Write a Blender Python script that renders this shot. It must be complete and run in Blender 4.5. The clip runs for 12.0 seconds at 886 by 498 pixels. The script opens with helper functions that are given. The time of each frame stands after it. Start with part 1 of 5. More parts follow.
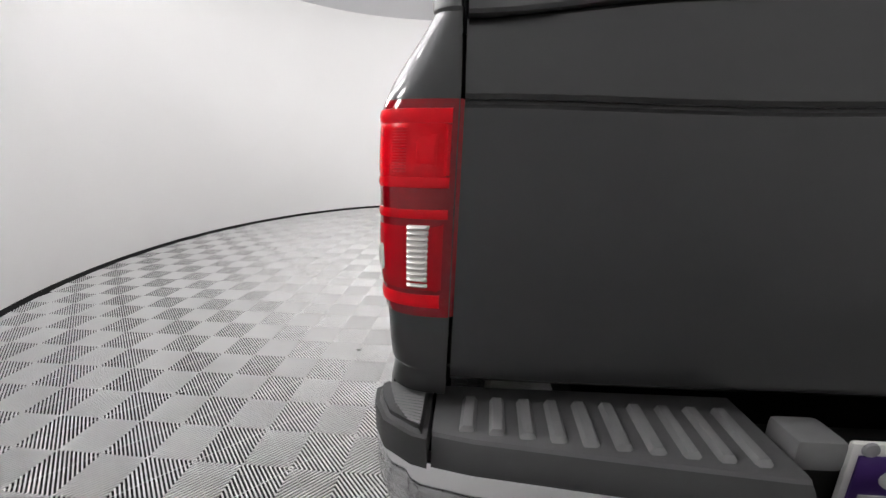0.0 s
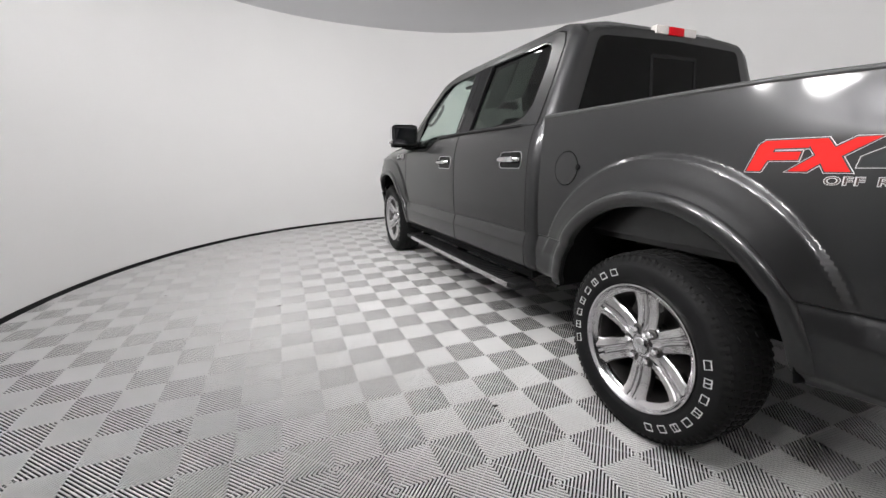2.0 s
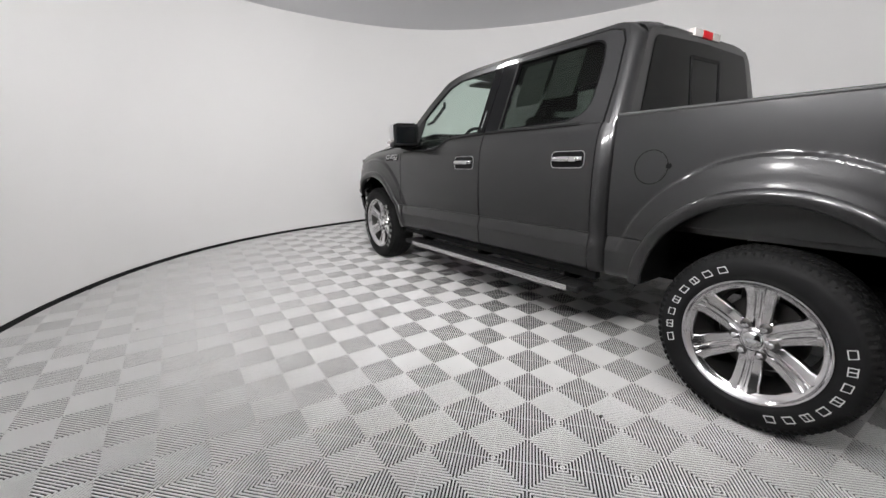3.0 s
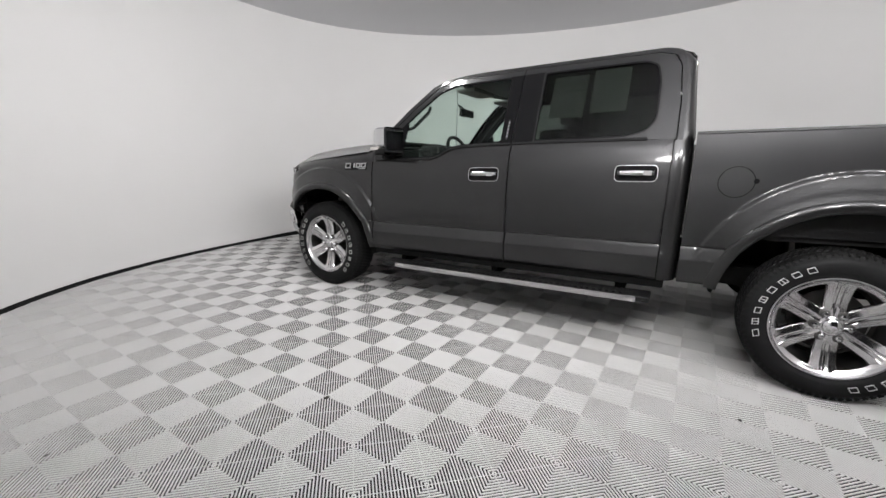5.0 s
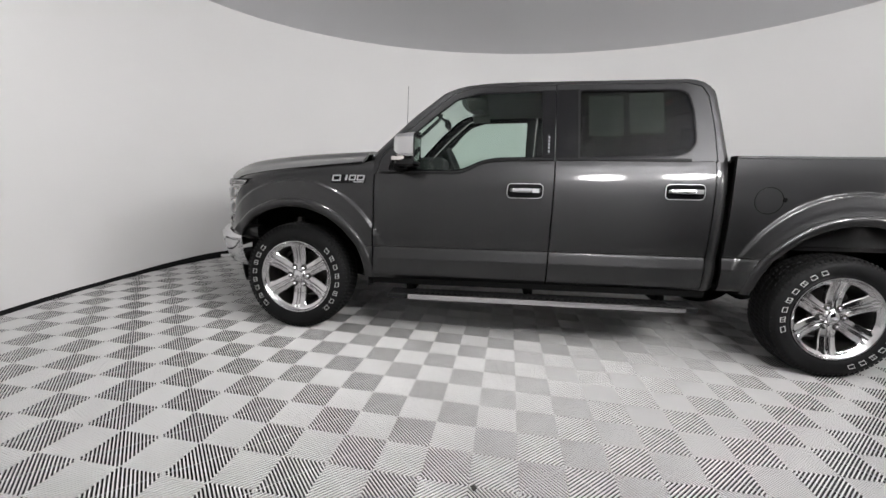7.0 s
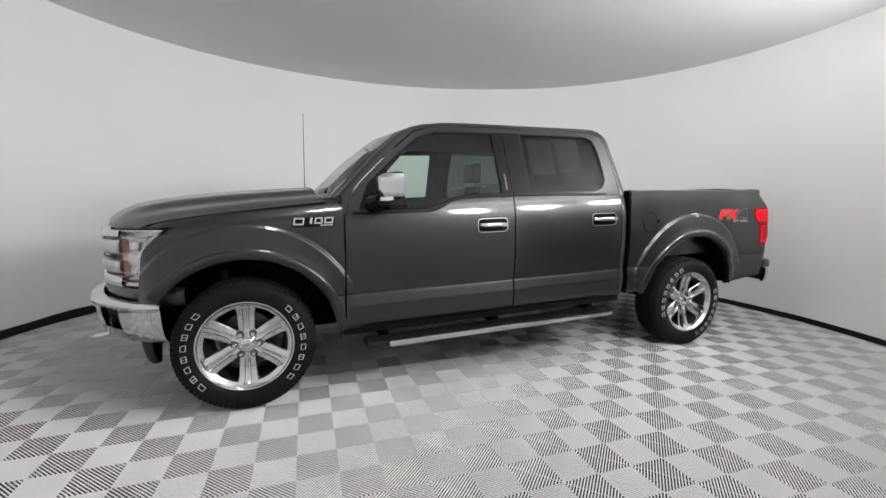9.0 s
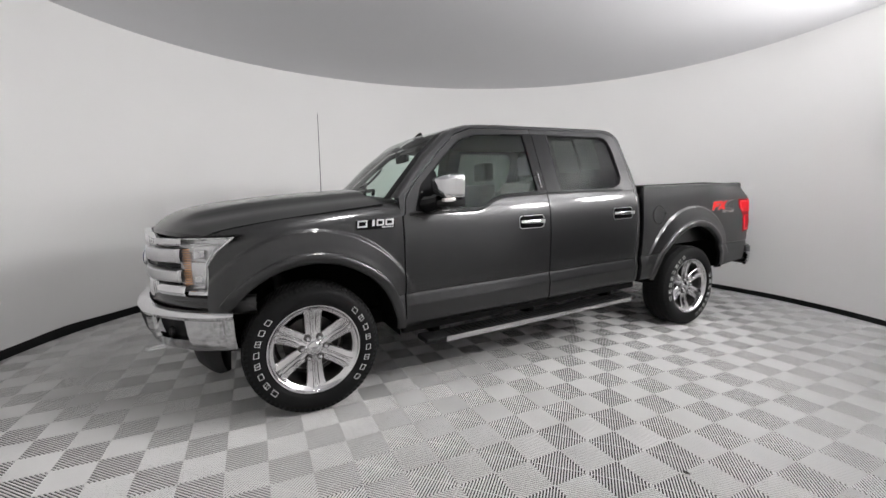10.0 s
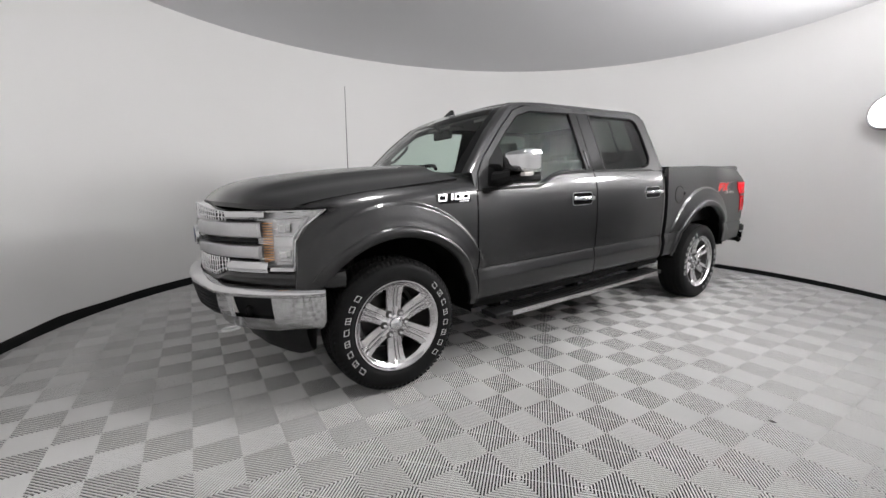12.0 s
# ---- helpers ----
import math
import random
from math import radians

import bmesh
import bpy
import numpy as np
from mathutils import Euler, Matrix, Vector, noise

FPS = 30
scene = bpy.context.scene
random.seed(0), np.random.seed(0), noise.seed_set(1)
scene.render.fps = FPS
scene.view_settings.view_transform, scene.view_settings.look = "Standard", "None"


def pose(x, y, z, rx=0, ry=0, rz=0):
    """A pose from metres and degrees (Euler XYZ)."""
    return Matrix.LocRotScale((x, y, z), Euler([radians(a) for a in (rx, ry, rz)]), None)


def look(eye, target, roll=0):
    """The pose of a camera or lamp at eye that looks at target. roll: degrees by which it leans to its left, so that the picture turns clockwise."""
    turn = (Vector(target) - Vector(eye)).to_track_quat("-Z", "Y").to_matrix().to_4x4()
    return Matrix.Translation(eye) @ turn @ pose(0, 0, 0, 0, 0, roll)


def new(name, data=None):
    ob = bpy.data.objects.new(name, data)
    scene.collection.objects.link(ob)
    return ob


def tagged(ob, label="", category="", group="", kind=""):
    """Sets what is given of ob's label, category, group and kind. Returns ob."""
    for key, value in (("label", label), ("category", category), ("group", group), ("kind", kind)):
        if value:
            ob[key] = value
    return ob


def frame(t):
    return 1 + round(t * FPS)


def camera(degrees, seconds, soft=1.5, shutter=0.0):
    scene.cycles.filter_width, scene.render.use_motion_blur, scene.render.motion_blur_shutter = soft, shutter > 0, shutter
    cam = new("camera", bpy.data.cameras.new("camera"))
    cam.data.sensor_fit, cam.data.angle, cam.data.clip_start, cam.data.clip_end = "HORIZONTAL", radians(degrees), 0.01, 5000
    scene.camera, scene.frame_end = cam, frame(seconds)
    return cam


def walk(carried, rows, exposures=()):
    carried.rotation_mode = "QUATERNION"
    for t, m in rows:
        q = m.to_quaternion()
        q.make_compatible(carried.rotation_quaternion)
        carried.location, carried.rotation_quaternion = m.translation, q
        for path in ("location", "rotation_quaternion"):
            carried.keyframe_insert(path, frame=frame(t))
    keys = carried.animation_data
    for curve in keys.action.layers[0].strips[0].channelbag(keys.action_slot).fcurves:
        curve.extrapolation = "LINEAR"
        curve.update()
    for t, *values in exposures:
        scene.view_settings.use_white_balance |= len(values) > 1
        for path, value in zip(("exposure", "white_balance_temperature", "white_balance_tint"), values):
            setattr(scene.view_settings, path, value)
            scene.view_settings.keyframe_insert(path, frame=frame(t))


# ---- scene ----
cam = camera(95.6, 12.0, soft=1.5)
PATH = [
    (0, (-0.814, -1.742, 1.222), (-0.929, 0.184, 0.694), 0.4),
    (0.5, (-1.218, -1.627, 1.237), (-1.129, 0.315, 0.768), 1.5),
    (1, (-1.636, -1.532, 1.236), (-1.305, 0.386, 0.778), 1.5),
    (1.5, (-2.005, -1.354, 1.236), (-1.446, 0.507, 0.762), 0.6),
    (2, (-2.359, -1.123, 1.236), (-1.598, 0.663, 0.755), -0.3),
    (2.5, (-2.691, -0.892, 1.238), (-1.758, 0.811, 0.757), -0.6),
    (3, (-2.983, -0.568, 1.243), (-1.889, 1.034, 0.758), -0.7),
    (5, (-3.708, 0.766, 1.233), (-2.026, 1.756, 0.797), 1.1),
    (5.5, (-3.758, 1.142, 1.216), (-1.974, 1.952, 0.813), 1.7),
    (6, (-3.795, 1.529, 1.19), (-1.937, 2.17, 0.821), 1.8),
    (6.5, (-3.86, 1.872, 1.166), (-1.943, 2.325, 0.82), 2.0),
    (7, (-3.782, 2.216, 1.173), (-1.826, 2.467, 0.839), 2.6),
    (9, (-3.608, 3.388, 1.269), (-1.743, 2.698, 1.053), 0.6),
    (9.5, (-3.553, 3.715, 1.27), (-1.731, 2.919, 1.055), 0.6),
    (10, (-3.454, 4.04, 1.293), (-1.679, 3.149, 1.059), -0.8),
    (10.5, (-3.34, 4.308, 1.306), (-1.61, 3.337, 1.049), -2.5),
    (11, (-3.21, 4.511, 1.265), (-1.506, 3.497, 1.002), -2.7),
    (11.5, (-3.145, 4.664, 1.216), (-1.466, 3.61, 0.952), -1.3),
    (12, (-3.064, 4.728, 1.219), (-1.412, 3.64, 0.92), -0.4),
]
walk(cam, [(t, look(e, g, r)) for t, e, g, r in PATH],
     exposures=[(0.0, 0.15), (1.0, 0.0), (3.0, -0.05), (5.5, -0.08), (7.0, -0.05), (9.0, 0.0), (12.0, 0.0)])

# ---- world and lamps ----
world = bpy.data.worlds.new("world")
scene.world = world
world.use_nodes = True
world.node_tree.nodes["Background"].inputs["Color"].default_value = (0.02, 0.02, 0.022, 1)
world.node_tree.nodes["Background"].inputs["Strength"].default_value = 0.3
LAMP_POWER = 93.0

# ---- materials ----
MATS = {}


def material(name, color, rough=0.5, metal=0.0, coat=0.0, coat_rough=0.03, vary=0.08, scale=6.0, fine=120.0,
             bump=0.05, spec=0.5, rough_vary=0.08):
    m = bpy.data.materials.new(name)
    m.use_nodes = True
    nt = m.node_tree
    b = nt.nodes["Principled BSDF"]
    tc = nt.nodes.new("ShaderNodeTexCoord")
    n1 = nt.nodes.new("ShaderNodeTexNoise")
    n1.inputs["Scale"].default_value, n1.inputs["Detail"].default_value = scale, 5
    n2 = nt.nodes.new("ShaderNodeTexNoise")
    n2.inputs["Scale"].default_value, n2.inputs["Detail"].default_value = fine, 3
    nt.links.new(tc.outputs["Object"], n1.inputs["Vector"])
    nt.links.new(tc.outputs["Object"], n2.inputs["Vector"])
    mix = nt.nodes.new("ShaderNodeMix")
    mix.data_type = "RGBA"
    mix.inputs["A"].default_value = (*[c * (1 - vary) for c in color], 1)
    mix.inputs["B"].default_value = (*[min(1, c * (1 + vary)) for c in color], 1)
    nt.links.new(n1.outputs["Fac"], mix.inputs["Factor"])
    nt.links.new(mix.outputs["Result"], b.inputs["Base Color"])
    mr = nt.nodes.new("ShaderNodeMapRange")
    mr.inputs["To Min"].default_value = max(0.0, rough - rough_vary)
    mr.inputs["To Max"].default_value = min(1.0, rough + rough_vary)
    nt.links.new(n2.outputs["Fac"], mr.inputs["Value"])
    nt.links.new(mr.outputs["Result"], b.inputs["Roughness"])
    if bump:
        bp = nt.nodes.new("ShaderNodeBump")
        bp.inputs["Strength"].default_value, bp.inputs["Distance"].default_value = bump, 0.002
        nt.links.new(n2.outputs["Fac"], bp.inputs["Height"])
        nt.links.new(bp.outputs["Normal"], b.inputs["Normal"])
    b.inputs["Metallic"].default_value = metal
    b.inputs["Coat Weight"].default_value, b.inputs["Coat Roughness"].default_value = coat, coat_rough
    b.inputs["Specular IOR Level"].default_value = spec
    MATS[name] = m
    return m


def glass(name, tint, gloss=0.02):
    m = bpy.data.materials.new(name)
    m.use_nodes = True
    nt = m.node_tree
    nt.nodes.remove(nt.nodes["Principled BSDF"])
    tr = nt.nodes.new("ShaderNodeBsdfTransparent")
    tr.inputs["Color"].default_value = (*tint, 1)
    gl = nt.nodes.new("ShaderNodeBsdfGlossy")
    gl.inputs["Roughness"].default_value = gloss
    lw = nt.nodes.new("ShaderNodeLayerWeight")
    lw.inputs["Blend"].default_value = 0.5
    pw = nt.nodes.new("ShaderNodeMath")
    pw.operation = "POWER"
    pw.inputs[1].default_value = 5.0
    fr = nt.nodes.new("ShaderNodeMath")
    fr.operation = "MULTIPLY_ADD"
    fr.inputs[1].default_value, fr.inputs[2].default_value = 0.85, 0.016
    nt.links.new(lw.outputs["Facing"], pw.inputs[0])
    nt.links.new(pw.outputs[0], fr.inputs[0])
    mx = nt.nodes.new("ShaderNodeMixShader")
    nt.links.new(fr.outputs[0], mx.inputs[0])
    nt.links.new(tr.outputs[0], mx.inputs[1])
    nt.links.new(gl.outputs[0], mx.inputs[2])
    nt.links.new(mx.outputs[0], nt.nodes["Material Output"].inputs["Surface"])
    MATS[name] = m
    return m


def glow(name, color, strength):
    m = bpy.data.materials.new(name)
    m.use_nodes = True
    b = m.node_tree.nodes["Principled BSDF"]
    b.inputs["Base Color"].default_value = (0.9, 0.9, 0.9, 1)
    b.inputs["Emission Color"].default_value = (*color, 1)
    b.inputs["Emission Strength"].default_value = strength
    MATS[name] = m
    return m


PAINT = material("grey_metallic_paint", (0.031, 0.031, 0.0322), 0.37, 0.85, 0.72, 0.095, 0.05, 1.3, 2500, 0.02, 0.3, 0.06)
WALL = material("white_wall_panel", (0.82, 0.815, 0.81), 0.55, 0, 0, 0.1, 0.035, 0.7, 60, 0.03)
CEIL = material("white_ceiling_panel", (0.70, 0.70, 0.72), 0.6, 0, 0, 0.1, 0.03, 0.6, 40, 0.03)
TILE = material("pale_floor_plastic", (0.625, 0.622, 0.615), 0.6, 0, 0, 0.1, 0.07, 3.0, 150, 0.06)
# Shade between the floor ribs, put into the colour of their lower sides.
GROOVE_SHADE = material("shaded_groove_plastic", (0.048, 0.0477, 0.0474), 0.8, 0, 0, 0.1, 0.35, 9.0, 150, 0.1, 0.2)
HALL = material("unlit_hall_black", (0.03, 0.03, 0.032), 0.85, 0, 0, 0.1, 0.2, 2, 60, 0.1)
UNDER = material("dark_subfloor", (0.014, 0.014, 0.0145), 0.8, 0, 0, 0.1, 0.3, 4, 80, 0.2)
PADFACE = material("dark_grey_plastic", (0.04, 0.04, 0.041), 0.5, 0, 0, 0.1, 0.15, 20, 500, 0.2, 0.3)
CAPGREY = material("grey_cap_plastic", (0.085, 0.085, 0.087), 0.42, 0, 0, 0.1, 0.15, 20, 500, 0.2, 0.3)
STEP = material("grey_step_plastic", (0.17, 0.17, 0.172), 0.55, 0, 0, 0.1, 0.15, 20, 500, 0.2, 0.3)
RUBBER = material("black_rubber", (0.008, 0.008, 0.0084), 0.55, 0, 0, 0.1, 0.25, 12, 300, 0.15, 0.12)
TREAD = material("worn_tyre_tread", (0.011, 0.011, 0.011), 0.75, 0, 0, 0.1, 0.3, 30, 300, 0.3, 0.1)
PLASTIC = material("black_plastic", (0.010, 0.010, 0.0104), 0.5, 0, 0, 0.1, 0.2, 20, 500, 0.2, 0.15)
GLOSSBLACK = material("gloss_black_trim", (0.005, 0.005, 0.0055), 0.12, 0, 0.0, 0.02, 0.1, 10, 300, 0.0, 0.12, 0.03)
CHROME = material("chrome", (0.66, 0.66, 0.67), 0.09, 1, 0, 0.1, 0.03, 9, 200, 0.0, 0.5, 0.03)
# Door mirror colour is lowered to imitate a reflection of dark surroundings.
DARK_MIRROR = material("dark_mirror", (0.10, 0.10, 0.105), 0.05, 1, 0, 0.1, 0.02, 9, 200, 0.0, 0.5, 0.02)
SATIN = material("satin_silver", (0.58, 0.58, 0.59), 0.3, 1, 0, 0.1, 0.04, 9, 200, 0.02)
ALLOY = material("polished_alloy", (0.62, 0.61, 0.62), 0.16, 1, 0, 0.1, 0.06, 14, 250, 0.02, 0.5, 0.06)
DARK = material("dark_underbody", (0.005, 0.005, 0.005), 0.85, 0, 0, 0.1, 0.3, 8, 90, 0.3, 0.05)
STEEL = material("brake_steel", (0.10, 0.097, 0.094), 0.4, 1, 0, 0.1, 0.15, 12, 150, 0.1)
SEAT = material("black_leather", (0.022, 0.021, 0.020), 0.5, 0, 0, 0.1, 0.15, 14, 220, 0.2, 0.2)
TRIM = material("dark_cabin_plastic", (0.016, 0.016, 0.0165), 0.6, 0, 0, 0.1, 0.1, 14, 220, 0.2, 0.2)
LINER = material("grey_headlining", (0.28, 0.27, 0.26), 0.9, 0, 0, 0.1, 0.06, 14, 220, 0.2)
PAPER = material("white_paper", (0.75, 0.75, 0.72), 0.7, 0, 0, 0.1, 0.03, 20, 200, 0.0)
INK = material("grey_print", (0.25, 0.25, 0.26), 0.7, 0, 0, 0.1, 0.1, 20, 200, 0.0)
WHITE = material("white_lettering", (0.55, 0.55, 0.54), 0.6, 0, 0, 0.1, 0.1, 40, 300, 0.05)
RED_INK = material("red_decal", (0.46, 0.008, 0.006), 0.4, 0, 0.0, 0.1, 0.05, 30, 300, 0.0, 0.2)
DECAL_WORDS = material("dark_red_decal", (0.035, 0.018, 0.017), 0.4, 0, 0.3, 0.1, 0.1, 30, 300, 0.0)
DECAL_GREY = material("grey_decal", (0.020, 0.022, 0.023), 0.45, 0, 0.0, 0.1, 0.2, 30, 300, 0.0, 0.15)
DECAL_BLACK = material("black_decal", (0.012, 0.010, 0.010), 0.45, 0, 0.0, 0.1, 0.2, 30, 300, 0.0)
DECAL_SILVER = material("silver_decal", (0.5, 0.5, 0.5), 0.35, 0.2, 0.3, 0.1, 0.05, 30, 300, 0.0)
RED_LENS = material("red_lamp_lens", (0.50, 0.001, 0.007), 0.3, 0, 0.12, 0.04, 0.10, 18, 600, 0.0, 0.1, 0.02)
RED_DEEP = material("deep_red_lamp_lens", (0.16, 0.0006, 0.004), 0.12, 0, 0.5, 0.03, 0.10, 18, 600, 0.0, 0.2, 0.02)
RED_MID = material("mid_red_lamp_lens", (0.46, 0.0008, 0.006), 0.2, 0, 0.15, 0.03, 0.15, 25, 600, 0.0, 0.15, 0.02)
RED_INNER = material("inner_red_lamp_lens", (0.30, 0.0006, 0.005), 0.25, 0, 0.12, 0.03, 0.12, 22, 600, 0.0, 0.12, 0.02)
CLEAR_LENS = material("clear_lamp_reflector", (0.56, 0.53, 0.51), 0.2, 0.3, 0.6, 0.02, 0.05, 30, 200, 0.05)
AMBER = material("amber_reflector", (0.88, 0.42, 0.14), 0.3, 0, 0.2, 0.02, 0.1, 40, 200, 0.05)
REFLECTOR = material("lamp_reflector_silver", (0.74, 0.74, 0.75), 0.24, 0.55, 0, 0.02, 0.10, 12, 45, 0.5)
PURPLE = material("purple_plate_print", (0.06, 0.025, 0.16), 0.4, 0, 0.3, 0.05, 0.1, 10, 100, 0.0)
BLUE = material("blue_emblem", (0.02, 0.05, 0.16), 0.25, 0, 0.8, 0.02, 0.1, 10, 100, 0.0)
SPECK = material("dark_debris", (0.03, 0.028, 0.025), 0.8, 0, 0, 0.1, 0.2, 10, 100, 0.1)
CLEAR = glass("clear_window_glass", (0.86, 0.92, 0.89))
TINT = glass("privacy_window_glass", (0.31, 0.335, 0.32))
DARKTINT = glass("dark_rear_glass", (0.035, 0.038, 0.037))
LENS = glass("clear_headlamp_lens", (0.95, 0.95, 0.95))
LAMP = glow("lamp_diffuser", (1.0, 0.985, 0.975), LAMP_POWER)
LOW_LAMP = glow("dim_lamp_diffuser", (1.0, 0.99, 0.985), 0.55 * LAMP_POWER)

# ---- helpers for building ----
RAKE = 0.032


def rk(x, y, z):
    """The body leans slightly nose-down."""
    return Vector((x, y, z - RAKE * y))


def mesh_of(bm, name, mat, sharp=35, smooth=True):
    bmesh.ops.recalc_face_normals(bm, faces=bm.faces)
    me = bpy.data.meshes.new(name)
    bm.to_mesh(me)
    bm.free()
    me.materials.append(mat)
    if smooth:
        me.polygons.foreach_set("use_smooth", [True] * len(me.polygons))
        me.set_sharp_from_angle(angle=radians(sharp))
    return me


def part(name, bm, mat, parent=None, label="", sharp=35, smooth=True):
    ob = new(name, mesh_of(bm, name, mat, sharp, smooth))
    if parent is not None:
        ob.parent = parent
    if label:
        tagged(ob, label)
    return ob


def thing(name, x, y, z, label, category, group="", kind=""):
    ob = new(name)
    ob.empty_display_size = 0.2
    ob.location = (x, y, z)
    bpy.context.view_layer.update()
    return tagged(ob, label, category, group, kind)


def grid_bm(rows, bm=None, close_u=False, close_v=False):
    """A sheet of quads from rows of points."""
    bm = bm or bmesh.new()
    vs = [[bm.verts.new(p) for p in r] for r in rows]
    n, m = len(vs), len(vs[0])
    for i in range(n if close_v else n - 1):
        for j in range(m if close_u else m - 1):
            q = (vs[i][j], vs[i][(j + 1) % m], vs[(i + 1) % n][(j + 1) % m], vs[(i + 1) % n][j])
            if len({v.co.to_tuple(6) for v in q}) >= 3:
                try:
                    bm.faces.new(q)
                except ValueError:
                    pass
    bmesh.ops.remove_doubles(bm, verts=bm.verts, dist=1e-6)
    return bm


def turn_in(bm, offset):
    """Folds the open border of a sheet over by an offset, which gives it a thickness."""
    edges = [e for e in bm.edges if e.is_boundary]
    made = bmesh.ops.extrude_edge_only(bm, edges=edges)["geom"]
    for v in made:
        if isinstance(v, bmesh.types.BMVert):
            v.co += Vector(offset)
    return bm


def box_bm(lo, hi, bevel=0.0, seg=2, bm=None, fn=None):
    bm = bm or bmesh.new()
    c = [(a + b) / 2 for a, b in zip(lo, hi)]
    s = [b - a for a, b in zip(lo, hi)]
    made = bmesh.ops.create_cube(bm, size=1, matrix=Matrix.Translation(c) @ Matrix.Diagonal((*s, 1)))["verts"]
    if bevel:
        es = list({e for v in made for e in v.link_edges})
        bmesh.ops.bevel(bm, geom=es, offset=bevel, segments=seg, affect="EDGES", profile=0.7)
    if fn:
        for v in bm.verts:
            v.co = fn(*v.co)
    return bm


def prism_bm(poly, to3, depth, bevel=0.0, bm=None, seg=1):
    """A flat outline given depth: to3(a, b, d) places it, d runs from 0 to depth."""
    own = bmesh.new()
    vs = [own.verts.new((a, b, 0)) for a, b in poly]
    f = own.faces.new(vs)
    ext = bmesh.ops.extrude_face_region(own, geom=[f])["geom"]
    for v in ext:
        if isinstance(v, bmesh.types.BMVert):
            v.co.z = depth
    if bevel:
        top = [e for e in own.edges if all(abs(v.co.z - depth) < 1e-6 for v in e.verts)]
        bmesh.ops.bevel(own, geom=top, offset=bevel, segments=seg, affect="EDGES")
    for v in own.verts:
        v.co = Vector(to3(*v.co))
    if bm is None:
        return own
    me = bpy.data.meshes.new("tmp")
    own.to_mesh(me)
    own.free()
    bm.from_mesh(me)
    bpy.data.meshes.remove(me)
    return bm


def tube_bm(pts, r, n=8, bm=None, cap=True):
    bm = bm or bmesh.new()
    pts = [Vector(p) for p in pts]
    rows = []
    for i, p in enumerate(pts):
        d = (pts[min(i + 1, len(pts) - 1)] - pts[max(i - 1, 0)]).normalized()
        a = d.cross(Vector((0, 0, 1)) if abs(d.z) < 0.9 else Vector((1, 0, 0))).normalized()
        b = d.cross(a)
        rr = r[i] if isinstance(r, (list, tuple)) else r
        rows.append([p + (a * math.cos(k * 2 * math.pi / n) + b * math.sin(k * 2 * math.pi / n)) * rr for k in range(n)])
    vs = [[bm.verts.new(p) for p in row] for row in rows]
    for i in range(len(vs) - 1):
        for j in range(n):
            bm.faces.new((vs[i][j], vs[i][(j + 1) % n], vs[i + 1][(j + 1) % n], vs[i + 1][j]))
    if cap:
        bm.faces.new(vs[0])
        bm.faces.new(vs[-1])
    return bm


def lathe_bm(profile, axis_at, n=48, bm=None, axis="x"):
    """Turns (radius, along) pairs about an axis through axis_at."""
    ax, ay, az = axis_at
    rows = []
    for k in range(n):
        a = 2 * math.pi * k / n
        if axis == "x":
            rows.append([(ax + d, ay + r * math.cos(a), az + r * math.sin(a)) for r, d in profile])
        else:
            rows.append([(ax + r * math.cos(a), ay + r * math.sin(a), az + d) for r, d in profile])
    return grid_bm(rows, bm, close_v=True)


def fill_bm(outer, holes, to3, thick, seg_max=0.08):
    """A sheet with holes from 2D outlines, placed by to3(a, b, d) at d = 0 and closed to d = thick."""
    bm = bmesh.new()
    edges = []
    loops = [outer] + holes
    for lp in loops:
        dense = []
        for i in range(len(lp)):
            a, b = lp[i], lp[(i + 1) % len(lp)]
            k = max(1, int(math.dist(a, b) / seg_max))
            dense += [(a[0] + (b[0] - a[0]) * q / k, a[1] + (b[1] - a[1]) * q / k) for q in range(k)]
        vs = [bm.verts.new((a, b, 0)) for a, b in dense]
        edges += [bm.edges.new((vs[i], vs[(i + 1) % len(vs)])) for i in range(len(vs))]
    bmesh.ops.triangle_fill(bm, edges=edges, use_beauty=True, normal=(0, 0, 1))
    ext = bmesh.ops.extrude_face_region(bm, geom=list(bm.faces))["geom"]
    for v in ext:
        if isinstance(v, bmesh.types.BMVert):
            v.co.z = thick
    for v in bm.verts:
        v.co = Vector(to3(*v.co))
    return bm


def rounded(poly, r, n=4):
    """An outline with its corners rounded."""
    out = []
    k = len(poly)
    for i in range(k):
        p, a, b = Vector(poly[i]), Vector(poly[i - 1]), Vector(poly[(i + 1) % k])
        da, db = (a - p), (b - p)
        rr = min(r, da.length * 0.45, db.length * 0.45)
        s, e = p + da.normalized() * rr, p + db.normalized() * rr
        for q in range(n + 1):
            t = q / n
            out.append(tuple((1 - t) ** 2 * s + 2 * t * (1 - t) * p + t * t * e))
    return out


def inset(poly, d):
    """An outline moved inwards by d."""
    turn = sum(poly[i - 1][0] * poly[i][1] - poly[i][0] * poly[i - 1][1] for i in range(len(poly)))
    out = []
    for i in range(len(poly)):
        a, b, c = Vector(poly[i - 1]), Vector(poly[i]), Vector(poly[(i + 1) % len(poly)])
        e, f = (b - a).normalized(), (c - b).normalized()
        n, m = Vector((-e.y, e.x)), Vector((-f.y, f.x))
        k = n + m
        k = k / max(0.5, k.dot(n))
        out.append(tuple(b + k * (d if turn > 0 else -d)))
    return out


def smooth(a, b, v):
    t = min(1.0, max(0.0, (v - a) / (b - a)))
    return t * t * (3 - 2 * t)


